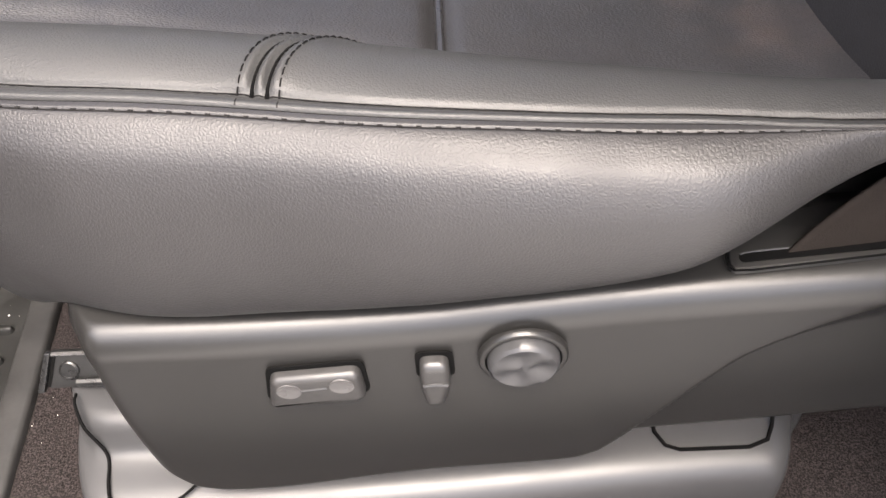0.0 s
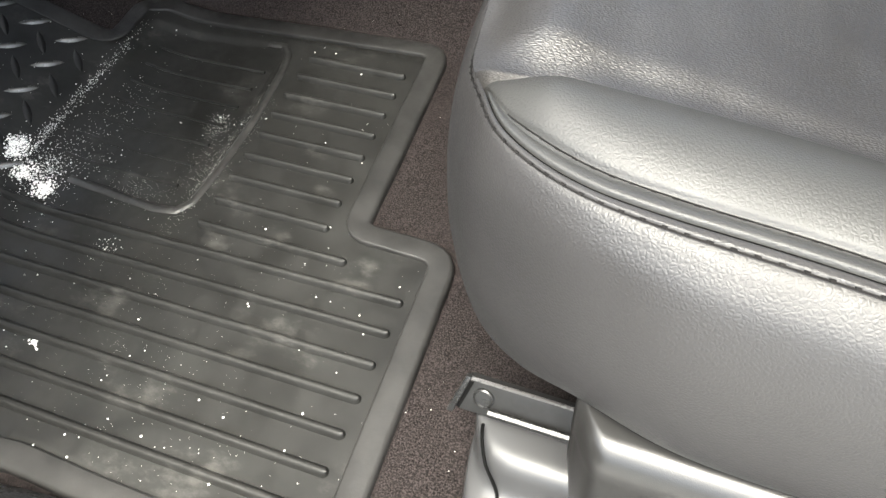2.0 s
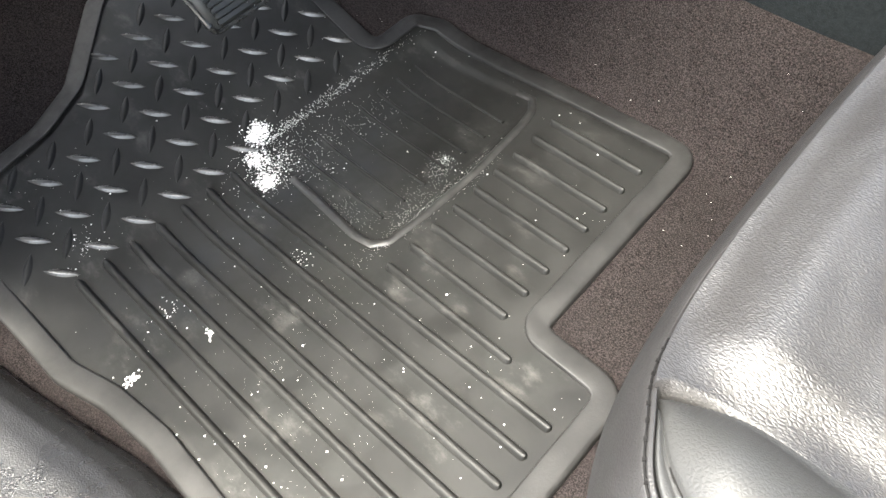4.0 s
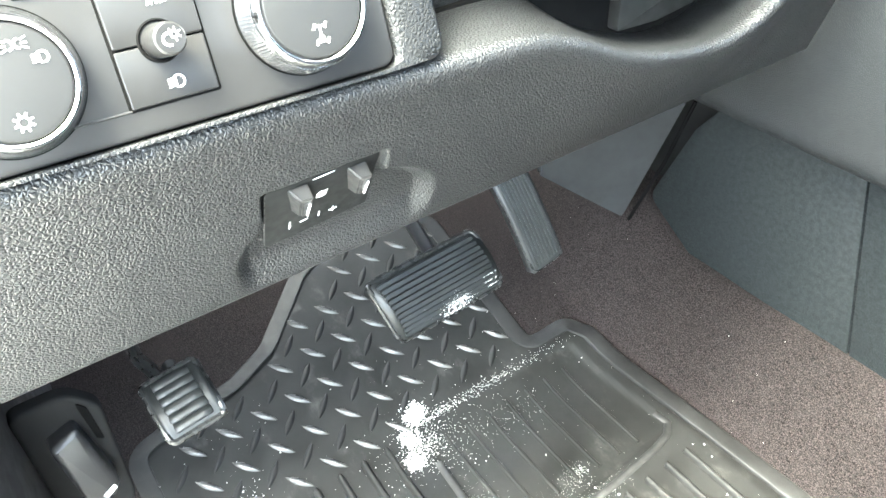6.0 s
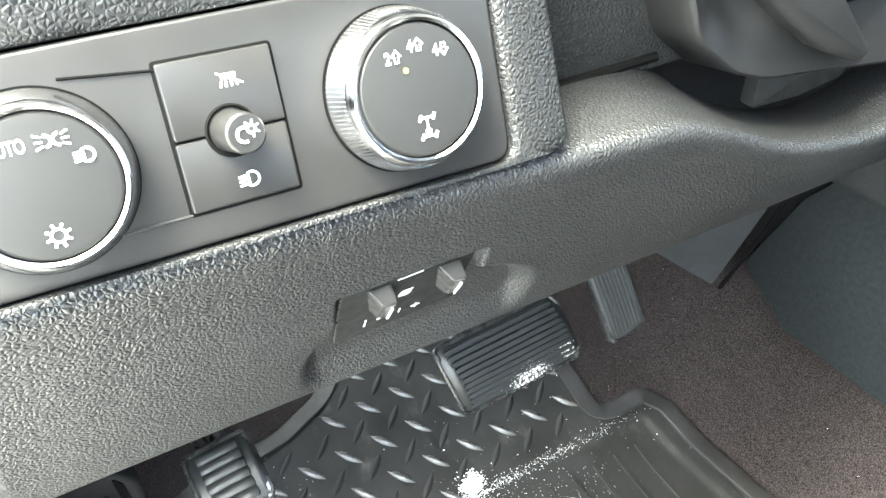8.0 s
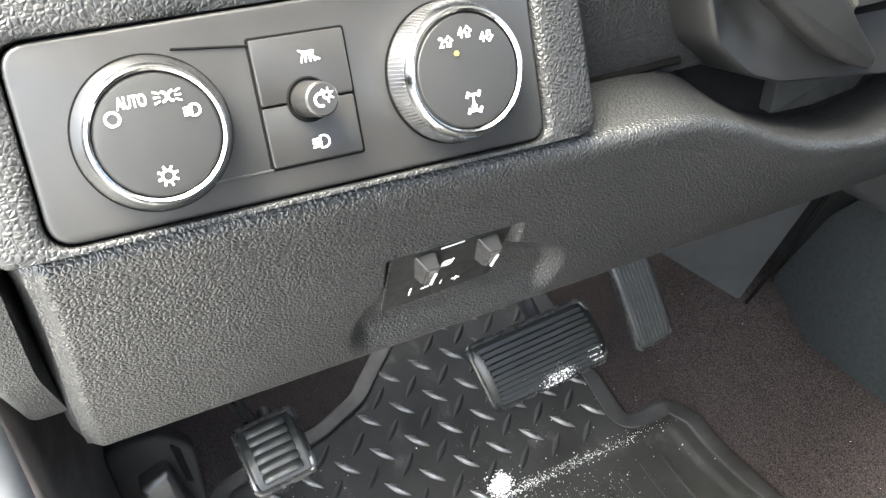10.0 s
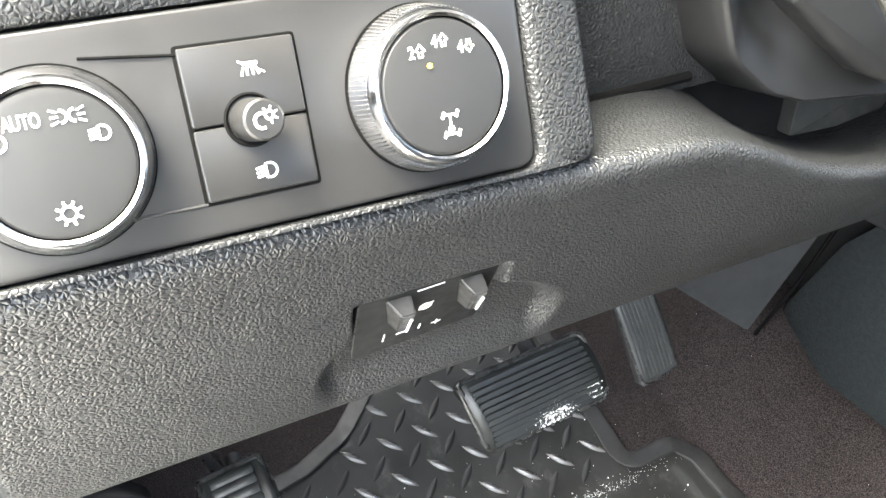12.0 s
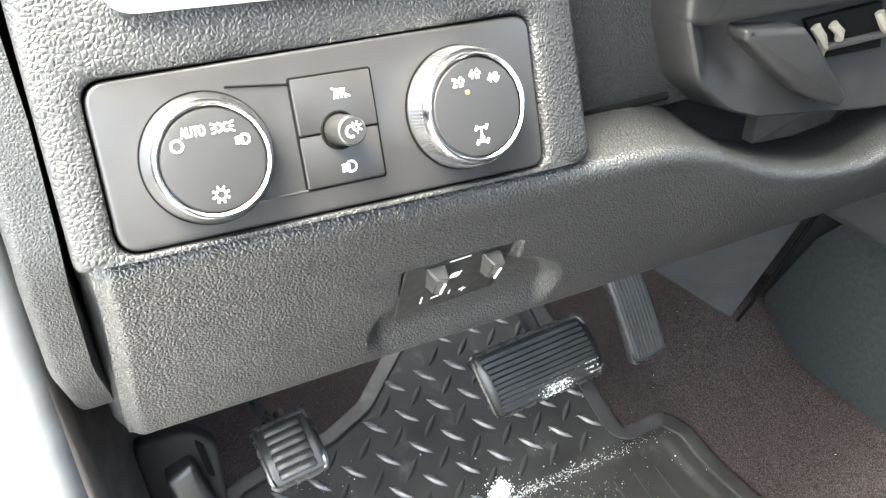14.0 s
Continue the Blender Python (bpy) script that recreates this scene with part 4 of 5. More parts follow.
# ---- floor mat ----
mat = thing("floor_mat", (0.0, 0.2, 0.0), "dusty black rubber all-weather floor mat with ribs and raised heel pad", "floor mat")
on_mat = lambda x, y, z=0.0: Vector((x, y, mat_height(x) + z))  # noqa: E731
OUT = [(0.0915, 0.4925), (0.108, 0.2375), (0.198, 0.2355), (0.214, -0.042), (0.03, -0.042), (-0.045, -0.040), (-0.110, -0.048), (-0.165, -0.064), (-0.250, -0.066), (-0.355, -0.068),
       (-0.366, -0.020), (-0.378, 0.058), (-0.400, 0.112), (-0.470, 0.190), (-0.488, 0.225), (-0.492, 0.330), (-0.470, 0.384), (-0.340, 0.388), (-0.256, 0.389), (-0.259, 0.456), (-0.235, 0.474), (-0.09, 0.484)]
RAD = [0.020, 0.022, 0.022, 0.02, 0.05, 0.05, 0.05, 0.05, 0.05, 0.022, 0.05, 0.05, 0.05, 0.05, 0.02, 0.03, 0.02, 0.05, 0.026, 0.014, 0.02, 0.2]
mat_out = fillet(OUT, RAD, 6)
heel = fillet([(-0.053, 0.204), (-0.072, 0.462), (-0.241, 0.446), (-0.238, 0.214)], [0.025, 0.022, 0.012, 0.015], 6)


def inside(x, y, poly):
    hit = False
    for i in range(len(poly)):
        (x0, y0), (x1, y1) = poly[i - 1], poly[i]
        if (y0 > y) != (y1 > y) and x < (x1 - x0) * (y - y0) / (y1 - y0) + x0:
            hit = not hit
    return hit


def edge_distance(x, y, poly):
    best = 1.0
    for i in range(len(poly)):
        a, b, p = Vector(poly[i - 1]), Vector(poly[i]), Vector((x, y))
        d = b - a
        t = min(1, max(0, (p - a).dot(d) / max(1e-12, d.dot(d))))
        best = min(best, (p - a - d * t).length)
    return best


def mat_top(x, y):
    z = mat_height(x)
    if inside(x, y, heel):
        z -= 0.0032 * sstep(0.0, 0.005, edge_distance(x, y, heel))
    return z


bm = bmesh.new()
bm.faces.new([bm.verts.new((x, y, 0)) for x, y in mat_out])
for x in lin(-0.245, -0.045, 50) + lin(-0.47, -0.25, 16) + lin(-0.04, 0.20, 17):
    bmesh.ops.bisect_plane(bm, geom=list(bm.verts) + list(bm.edges) + list(bm.faces), plane_co=(x, 0, 0), plane_no=(1, 0, 0))
for y in lin(0.188, 0.466, 70) + lin(-0.06, 0.175, 14):
    bmesh.ops.bisect_plane(bm, geom=list(bm.verts) + list(bm.edges) + list(bm.faces), plane_co=(0, y, 0), plane_no=(0, 1, 0))
bmesh.ops.triangulate(bm, faces=list(bm.faces))
for v in bm.verts:
    v.co.z = mat_top(v.co.x, v.co.y)
solid(part("mat_base", bm, RUBBER, mat, angle=180, facing=(0, 0, 1)), 0.006)


def sweep(path, profile):
    """A closed sweep of a section (across, up) round a plan outline."""
    bm = bmesh.new()
    n = len(path)
    area = sum(path[i - 1][0] * path[i][1] - path[i][0] * path[i - 1][1] for i in range(n))
    rings = []
    for i in range(n):
        a, b = Vector(path[i - 1]), Vector(path[(i + 1) % n])
        d = (b - a).normalized()
        out = Vector((d.y, -d.x)) * (1 if area > 0 else -1)
        p = Vector(path[i])
        slim = 1 - 0.10 * sstep(-0.24, -0.32, p.x)
        rings.append([bm.verts.new(((p + out * o * slim).x, (p + out * o * slim).y, mat_height(p.x) + (z * (1 - 0.80 * sstep(-0.20, -0.28, p.x)) if z > 0 else z))) for o, z in profile])
    for a, b in zip(rings, rings[1:] + rings[:1]):
        for k in range(len(profile) - 1):
            bm.faces.new((a[k], b[k], b[k + 1], a[k + 1]))
    return bm


def dense(poly, step=0.01):
    out = []
    for i in range(len(poly)):
        a, b = Vector(poly[i - 1]), Vector(poly[i])
        n = max(1, int((b - a).length / step))
        out += [tuple(a + (b - a) * k / n) for k in range(n)]
    return out


part("raised_rim", sweep(dense(mat_out), [(-0.0100, -0.0005), (-0.0098, 0.0030), (-0.0092, 0.0042), (-0.0078, 0.0046), (0.0, 0.0044), (0.0090, 0.0036), (0.0118, 0.0026), (0.0130, 0.0005), (0.0132, -0.0075)]), RUBBER_WORN, mat, "scuffed raised rim", angle=50)


def rib_bm(x0, x1, y, w=0.0046, high=0.0062, lean=0.0):
    """A round-topped rib with round ends."""
    ends = (0.0, 0.06, 0.2, 0.45, 0.75, 1.0)
    xs = [x0 + w * e for e in ends] + lin(x0 + w, x1 - w, max(4, int((x1 - x0) / 0.012)))[1:-1] + [x1 - w * e for e in reversed(ends)]

    def at(i, c):
        x = xs[i]
        e = min(1.0, min(x - x0, x1 - x) / w)
        half = w * math.sqrt(max(0.0, 1 - (1 - e) ** 2))
        k = min(1.0, 1.6 * half / w)
        z = high * k * (1 - abs(c) ** 2.6) - 0.0004
        return on_mat(x, y + lean * (x - x0) + half * c, z)

    return grid(at, list(range(len(xs))), (-1, -0.9, -0.75, -0.55, -0.3, 0, 0.3, 0.55, 0.75, 0.9, 1))


for k in range(7):
    part("rib", rib_bm(-0.233, 0.1830 + 0.0012 * k, 0.1710 - 0.0298 * k, lean=0.020 - 0.0018 * k), RUBBER, mat)
for k in range(9):
    part("rib", rib_bm(-0.034 - 0.0010 * k, 0.119 if k == 0 else 0.089 - 0.0020 * k, 0.2035 + 0.0301 * k), RUBBER, mat)
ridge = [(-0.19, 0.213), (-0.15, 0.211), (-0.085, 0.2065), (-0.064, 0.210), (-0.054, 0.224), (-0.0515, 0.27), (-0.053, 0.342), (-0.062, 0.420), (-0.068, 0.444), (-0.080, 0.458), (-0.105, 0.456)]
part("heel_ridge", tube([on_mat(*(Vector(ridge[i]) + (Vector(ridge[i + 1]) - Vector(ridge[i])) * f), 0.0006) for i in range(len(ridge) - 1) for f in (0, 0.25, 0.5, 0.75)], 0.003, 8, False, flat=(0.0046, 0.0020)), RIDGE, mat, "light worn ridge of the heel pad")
for k in range(7):
    y = 0.240 + 0.029 * k
    part("fine_rib", tube([on_mat(x, y, -0.0021) for x in lin(-0.215, -0.082, 9)], 0.001, 6, flat=(0.0022, 0.0019)), RUBBER, mat)


def lens(length=0.0335, wide=0.0040, high=0.0034, material=None):
    bm = bmesh.new()
    top = []
    n = 8
    rows = []
    for i in range(n + 1):
        s = -1 + 2 * i / n
        w = wide * max(0.02, 1 - s * s) ** 0.9
        rows.append([bm.verts.new((s * length / 2, c * w, high * (1 - c * c) * (1 - s * s) ** 0.5 - 0.0002)) for c in (-1, -0.5, 0, 0.5, 1)])
    for a, b in zip(rows, rows[1:]):
        for j in range(4):
            bm.faces.new((a[j], b[j], b[j + 1], a[j + 1]))
    me = bpy.data.meshes.new("diamond")
    for f in bm.faces:
        f.smooth = True
    bm.to_mesh(me)
    bm.free()
    me.materials.append(material or RUBBER_LIT)
    return me


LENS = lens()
LENS_CROSS = lens(0.0335, 0.0040, 0.0026, MATT_DARK)
slope = math.atan(0.38)
# one direction painted pale as if lit, the other dark as if shaded
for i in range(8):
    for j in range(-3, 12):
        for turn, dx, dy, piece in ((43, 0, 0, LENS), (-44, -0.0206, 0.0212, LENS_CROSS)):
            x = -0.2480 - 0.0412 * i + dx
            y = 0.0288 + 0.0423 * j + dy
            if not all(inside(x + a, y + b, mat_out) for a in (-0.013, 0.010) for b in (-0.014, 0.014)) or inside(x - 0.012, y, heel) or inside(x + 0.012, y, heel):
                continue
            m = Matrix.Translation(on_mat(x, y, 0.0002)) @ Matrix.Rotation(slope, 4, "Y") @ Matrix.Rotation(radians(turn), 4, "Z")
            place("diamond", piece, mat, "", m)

# ---- crumbs ----
rng = random.Random(7)


def crumb_bm(spots, height):
    bm = bmesh.new()
    for x, y, s in spots:
        z = height(x, y)
        c = Vector((x, y, z + s * 0.35))
        vs_ = [bm.verts.new(c + Vector((dx * rng.uniform(0.6, 1.2), dy * rng.uniform(0.6, 1.2), dz * rng.uniform(0.4, 0.9))) * s) for dx, dy, dz in ((1, 0, 0), (-1, 0, 0), (0, 1, 0), (0, -1, 0), (0, 0, 1), (0, 0, -0.6))]
        for f in ((0, 2, 4), (2, 1, 4), (1, 3, 4), (3, 0, 4), (2, 0, 5), (1, 2, 5), (3, 1, 5), (0, 3, 5)):
            bm.faces.new([vs_[k] for k in f])
    return bm


DUST = [(-0.093, 0.334, 0.005, 0.006, 150, 0.00026), (-0.086, 0.322, 0.009, 0.012, 240, 0.00020), (-0.058, 0.250, 0.006, 0.035, 700, 0.00020), (-0.055, 0.330, 0.006, 0.022, 500, 0.00020), (-0.075, 0.270, 0.012, 0.022, 400, 0.00018), (-0.120, 0.222, 0.018, 0.012, 400, 0.00018), (0.02, 0.14, 0.06, 0.07, 320, 0.00018), (-0.05, 0.08, 0.06, 0.05, 260, 0.00018), (0.05, 0.02, 0.06, 0.03, 160, 0.00020)]
spots = []
for cx, cy, sx, sy, n, s0 in (*DUST, (-0.250, 0.218, 0.0066, 0.0066, 330, 0.0010), (-0.231, 0.200, 0.0054, 0.0054, 210, 0.0010), (-0.205, 0.192, 0.0054, 0.0056, 250, 0.0010), (-0.256, 0.226, 0.0040, 0.0050, 200, 0.0008), (-0.22, 0.208, 0.011, 0.014, 420, 0.0006), (-0.215, 0.210, 0.022, 0.026, 420, 0.0004),
                              (-0.240, 0.245, 0.0040, 0.016, 240, 0.0005), (-0.2415, 0.30, 0.0035, 0.030, 260, 0.0004), (-0.243, 0.37, 0.0040, 0.035, 200, 0.0004), (-0.205, 0.28, 0.020, 0.05, 420, 0.00035), (-0.10, 0.15, 0.009, 0.008, 70, 0.0005), (-0.26, 0.02, 0.010, 0.010, 60, 0.0005),
                              (-0.149, 0.03, 0.007, 0.010, 50, 0.0006), (-0.112, -0.027, 0.0024, 0.0036, 60, 0.0009), (-0.100, 0.048, 0.0016, 0.0022, 50, 0.0010), (-0.33, 0.03, 0.02, 0.03, 40, 0.0004)):
    for _ in range(n):
        spots.append((rng.gauss(cx, sx), rng.gauss(cy, sy), s0 * rng.uniform(0.35, 1.6)))
for _ in range(420):
    x, y = rng.uniform(-0.33, 0.20), rng.uniform(-0.04, 0.47)
    if inside(x, y, mat_out):
        spots.append((x, y, rng.choice((0.0003, 0.0003, 0.0004, 0.0005, 0.0008, 0.0011)) * rng.uniform(0.6, 1.2)))
crumbs = part("crumbs", crumb_bm(spots, lambda x, y: mat_top(x, y)), CRUMB, None, smooth=False)
tagged(crumbs, "spilled white crumbs and grit over the rubber mat", "crumbs", kind="stuff")
spots = [(rng.gauss(0.072, 0.010), rng.gauss(0.007, 0.0045), 0.0008 * rng.uniform(0.4, 1.6)) for _ in range(120)] + [(rng.uniform(0.062, 0.090), 0.0125 + rng.gauss(0, 0.0007), 0.0007) for _ in range(45)] + [(rng.gauss(0.074, 0.016), rng.gauss(0.012, 0.006), 0.0004) for _ in range(90)] + [(rng.gauss(0.122, 0.005), rng.choice((0.008, 0.0145, 0.021)) + rng.gauss(0, 0.0006), 0.0006 * rng.uniform(0.5, 1.5)) for _ in range(50)]
bm = bmesh.new()
for a, b, s in spots:
    c = bat(a, min(0.069, max(0.002, b)), 0.0030 + s * 0.3)
    vs_ = [bm.verts.new(c + Vector(d) * s * rng.uniform(0.6, 1.2)) for d in ((1, 0, 0), (-1, 0, 0), (0, 1, 0), (0, -1, 0), (0, 0, 1), (0, 0, -1))]
    for f in ((0, 2, 4), (2, 1, 4), (1, 3, 4), (3, 0, 4), (2, 0, 5), (1, 2, 5), (3, 1, 5), (0, 3, 5)):
        bm.faces.new([vs_[k] for k in f])
tagged(part("pedal_crumbs", bm, CRUMB, None, smooth=False), "white crumbs stuck on the brake pedal's lower edge", "crumbs", kind="stuff")
spots = [(rng.uniform(0.20, 0.34), rng.uniform(-0.05, 0.12), rng.choice((0.0003, 0.0005, 0.0009))) for _ in range(70)] + [(rng.uniform(-0.35, 0.2), rng.uniform(0.40, 0.58), 0.0004) for _ in range(70)]
tagged(part("carpet_grit", crumb_bm(spots, floor_height), CRUMB, None, smooth=False), "pale grit lying in the carpet pile", "grit", kind="stuff")

# ---- driver's seat ----
seat = thing("driver_seat", (0.5, 0.25, 0.0), "black leather driver's seat with stitched bolster and grey plastic side valance", "seat")
# plan of the piping, from the rear along the near side, round the front corner and across the front
PIPE = [(0.95, 0.004), (0.80, 0.003), (0.70, 0.004), (0.625, 0.008), (0.544, 0.016), (0.466, 0.027), (0.388, 0.034), (0.348, 0.042), (0.318, 0.058), (0.302, 0.080), (0.290, 0.105), (0.280, 0.15), (0.274, 0.22), (0.270, 0.30), (0.270, 0.38), (0.280, 0.43), (0.305, 0.465), (0.36, 0.49), (0.5, 0.50), (0.95, 0.50)]


def spline(pts, n):
    out = []
    m = len(pts)
    for k in range(n):
        f = k / (n - 1) * (m - 1)
        i = min(int(f), m - 2)
        s = f - i
        p0, p1, p2, p3 = (Vector(pts[min(max(j, 0), m - 1)]) for j in (i - 1, i, i + 1, i + 2))
        out.append(0.5 * ((2 * p1) + (p2 - p0) * s + (2 * p0 - 5 * p1 + 4 * p2 - p3) * s * s + (3 * p1 - p0 - 3 * p2 + p3) * s**3))
    return out


pipe = spline(PIPE, 220)
pipe_z = lambda p: 0.356 - 0.020 * sstep(0.06, 0.14, p.y) * sstep(0.40, 0.30, p.x) + 0.004 * sstep(0.5, 0.4, p.x)  # noqa: E731


SIDE_LOW = [(0.26, 0.209), (0.30, 0.209), (0.335, 0.222), (0.365, 0.2405), (0.405, 0.2455), (0.44, 0.2475), (0.493, 0.2560), (0.537, 0.2665), (0.567, 0.2755), (0.59, 0.2820), (0.6125, 0.2890), (0.634, 0.2970), (0.655, 0.3070), (0.674, 0.3170), (0.69, 0.326), (0.74, 0.350), (0.95, 0.352)]


ROW = 0.082


def side_surface(i, v, sewn=True):
    p = pipe[i]
    a, b = pipe[max(i - 1, 0)], pipe[min(i + 1, len(pipe) - 1)]
    d = (b - a).normalized()
    n = Vector((d.y, -d.x)) * -1
    if n.dot(Vector((0.55, 0.25)) - p) > 0:
        n = -n
    front = sstep(0.42, 0.31, p.x)
    zt = pipe_z(p) - 0.002
    rear = sstep(0.635, 0.715, p.x)
    zb = curve(p.x, SIDE_LOW)
    drop = zt - zb
    prof = [(-0.0052, -0.004), (0.0026, 0.002), (0.0105, 0.035), (0.021, 0.12), (0.030, 0.30), (0.0345, 0.50), (0.0355, 0.70), (0.033, 0.86), (0.026, 0.96), (0.010, 1.03), (-0.02, 1.06)]
    k = v * (len(prof) - 1)
    j = min(int(k), len(prof) - 2)
    s = k - j
    o0, z0 = prof[max(j - 1, 0)]
    o1, z1 = prof[j]
    o2, z2 = prof[j + 1]
    o3, z3 = prof[min(j + 2, len(prof) - 1)]
    cr = lambda q0, q1, q2, q3: 0.5 * (2 * q1 + (q2 - q0) * s + (2 * q0 - 5 * q1 + 4 * q2 - q3) * s * s + (3 * q1 - q0 - 3 * q2 + q3) * s**3)  # noqa: E731
    out = cr(o0, o1, o2, o3) * (1 - 0.45 * front * (1 - 0.0 * v)) * (0.82 - 0.75 * rear)
    out -= 0.03 * front * max(0, v - 0.55)
    fr = cr(z0, z1, z2, z3)
    wob = 0.0012 * noise.noise(Vector((p.x * 14, p.y * 14, v * 3)))
    q = p + n * (out + wob)
    z = zt - drop * fr
    if sewn:
        z -= 0.0032 * math.exp(-((v / 0.012) ** 2)) + 0.0011 * math.exp(-(((v - ROW) / 0.011) ** 2))
    return (q.x, q.y, z)


part("side_panel", grid(side_surface, list(range(len(pipe))), lin(0, 0.13, 40)[:-1] + lin(0.13, 1, 36)), LEATHER, seat, "smooth black leather side panel", angle=180, facing=(-0.3, -1, 0))
cord = [Vector(side_surface(i, 0.0, False)) for i in range(len(pipe))]
near = [c - Vector((0, 0, 0.010 * sstep(0.074, 0.092, c.y) ** 2)) for c in cord if c.y < 0.092]
# black tube laid in the seam paints the groove's shade
part("seam_groove_shade", tube([c - Vector((0, 0, 0.0019)) for c in near if c.y < 0.086], 0.0010, 6), GAP_BLACK, seat)


def crease(path, pitch, r, sink):
    """A sewn crease: its shade drawn as a thin dark line and dips at stitches."""
    bits = [tube([p - sink for p in path], r * 0.55, 5)]
    left = 0.0
    for a, b in zip(path, path[1:]):
        d = (b - a).length
        while left < d:
            p = a + (b - a) * (left / d)
            t = (b - a).normalized()
            bits.append(tube([p - t * 0.0011, p - t * 0.0004 + sink * 0.8, p + t * 0.0004 + sink * 0.8, p + t * 0.0011], r, 5))
            left += pitch
        left -= d
    return join(*bits)


def stitches(path, length, gap, r, lift):
    bm_list = []
    total = [0.0]
    for a, b in zip(path, path[1:]):
        total.append(total[-1] + (b - a).length)

    def at(s):
        for i in range(1, len(total)):
            if total[i] >= s:
                f = (s - total[i - 1]) / max(1e-9, total[i] - total[i - 1])
                return path[i - 1] + (path[i] - path[i - 1]) * f
        return path[-1]

    s = 0.0
    while s + length < total[-1]:
        a, m, b = at(s), at(s + length / 2), at(s + length)
        bm_list.append(tube([a - lift * 0.6, m + lift, b - lift * 0.6], r, 5))
        s += length + gap
    return join(*bm_list)


row_low = []
for i in range(len(pipe)):
    if pipe[i].y < 0.12:
        row_low.append(Vector(side_surface(i, ROW)))
part("stitching", crease(row_low, 0.0074, 0.0012, Vector((0, 0.0002, -0.0002))), THREAD, seat, "stitched crease with its shade drawn dark")

INNER = [(0.95, 0.100), (0.80, 0.075), (0.736, 0.070), (0.672, 0.078), (0.611, 0.090), (0.544, 0.100), (0.471, 0.104), (0.409, 0.106), (0.36, 0.106), (0.325, 0.104), (0.304, 0.097), (0.297, 0.090)]
inner = spline(INNER, 120)


def inner_z(x):
    return curve(x, [(0.29, 0.342), (0.34, 0.343), (0.40, 0.338), (0.471, 0.330), (0.544, 0.320), (0.611, 0.314), (0.75, 0.310), (0.95, 0.310)])


def inner_row(x):
    """Where the inner row of stitches runs across the bolster."""
    return curve(x, [(0.30, 0.20), (0.36, 0.135), (0.45, 0.115), (0.6, 0.10), (0.7, 0.12), (0.95, 0.145)])


def bolster_surface(u, v):
    k = u * (len(near) - 1)
    i = min(int(k), len(near) - 2)
    a = near[i] + (near[i + 1] - near[i]) * (k - i)
    # match the stations along x
    best = min(inner, key=lambda w: abs(w.x - max(a.x, 0.298)))
    b2 = Vector((max(a.x, 0.298), best.y))
    b = Vector((b2.x, b2.y, inner_z(b2.x)))
    p = a + (b - a) * v
    tip = sstep(0.297, 0.335, a.x)
    row = inner_row(a.x)
    rise = max(0.0, (v - row * 0.8) / (1 - row * 0.8))
    p.z += (0.0135 * math.sin(math.pi * min(1, rise * 1.05)) ** 0.8 + 0.004 * math.sin(math.pi * v * 0.5)) * (0.25 + 0.75 * tip)
    p.z += 0.0012 * math.sin(math.pi * min(1, v / row)) - 0.0034 * math.exp(-((v / 0.016) ** 2)) - 0.0011 * math.exp(-(((v - row) / 0.018) ** 2))
    seam_x = 0.4735 + 0.035 * v * v
    for off in (-0.0030, 0.0030):
        p.z -= 0.0030 * math.exp(-(((p.x - seam_x - off) / 0.0018) ** 2)) * sstep(0.06, 0.2, v)
    p.z += 0.0026 * math.exp(-(((p.x - seam_x) / 0.013) ** 2)) * sstep(0.06, 0.2, v)
    p.z -= 0.0010 * abs(noise.noise(Vector((p.x * 70, p.y * 25, 1.0)))) * sstep(0.62, 0.70, p.x) * (1 - v)
    return p


us_b = sorted(set(lin(0, 1, 300) + [u for u in lin(0.3, 0.9, 700) if 0.45 < near[int(u * (len(near) - 1))].x < 0.54]))
part("bolster", grid(bolster_surface, us_b, lin(0, 0.06, 9)[:-1] + lin(0.06, 0.26, 18)[:-1] + lin(0.26, 1, 18)), LEATHER_TOP, seat, "rounded leather bolster with crossing seams", angle=180, facing=(0, 0, 1))
part("stitching", crease([Vector(bolster_surface(u, inner_row(near[int(u * (len(near) - 1))].x))) for u in us_b[::2] if near[int(u * (len(near) - 1))].x > 0.318], 0.0074, 0.0006, Vector((0, 0, -0.0003))), THREAD, seat, "stitched crease with its shade drawn dark")
for off in (-0.0082, 0.0082):
    pathv = []
    for v in lin(0.02, 0.98, 16):
        x = 0.4735 + 0.035 * v * v + off
        u = min(us_b, key=lambda q: abs(bolster_surface(q, v).x - x) + (1 if bolster_surface(q, v).x < 0.4 else 0))
        p = bolster_surface(u, v)
        pathv.append(Vector((x, p.y, p.z + 0.0005)))
    part("cross_stitch", stitches(pathv, 0.0036, 0.0016, 0.00035, Vector((0, 0, 0.0003))), THREAD, seat, "dark stitching")
# black lines paint the shade at the bottom of the cross grooves
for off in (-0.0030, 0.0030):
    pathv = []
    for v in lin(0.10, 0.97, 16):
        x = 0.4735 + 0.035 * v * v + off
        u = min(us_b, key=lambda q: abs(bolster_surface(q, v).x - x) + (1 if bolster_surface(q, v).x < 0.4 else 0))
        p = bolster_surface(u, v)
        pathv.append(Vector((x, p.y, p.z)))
    part("cross_groove_shade", tube(pathv, 0.0009, 6), GAP_BLACK, seat)


def front_x(y):
    return curve(y, [(0.08, 0.302), (0.105, 0.290), (0.15, 0.280), (0.22, 0.274), (0.30, 0.270), (0.38, 0.270), (0.43, 0.280), (0.5, 0.31)])


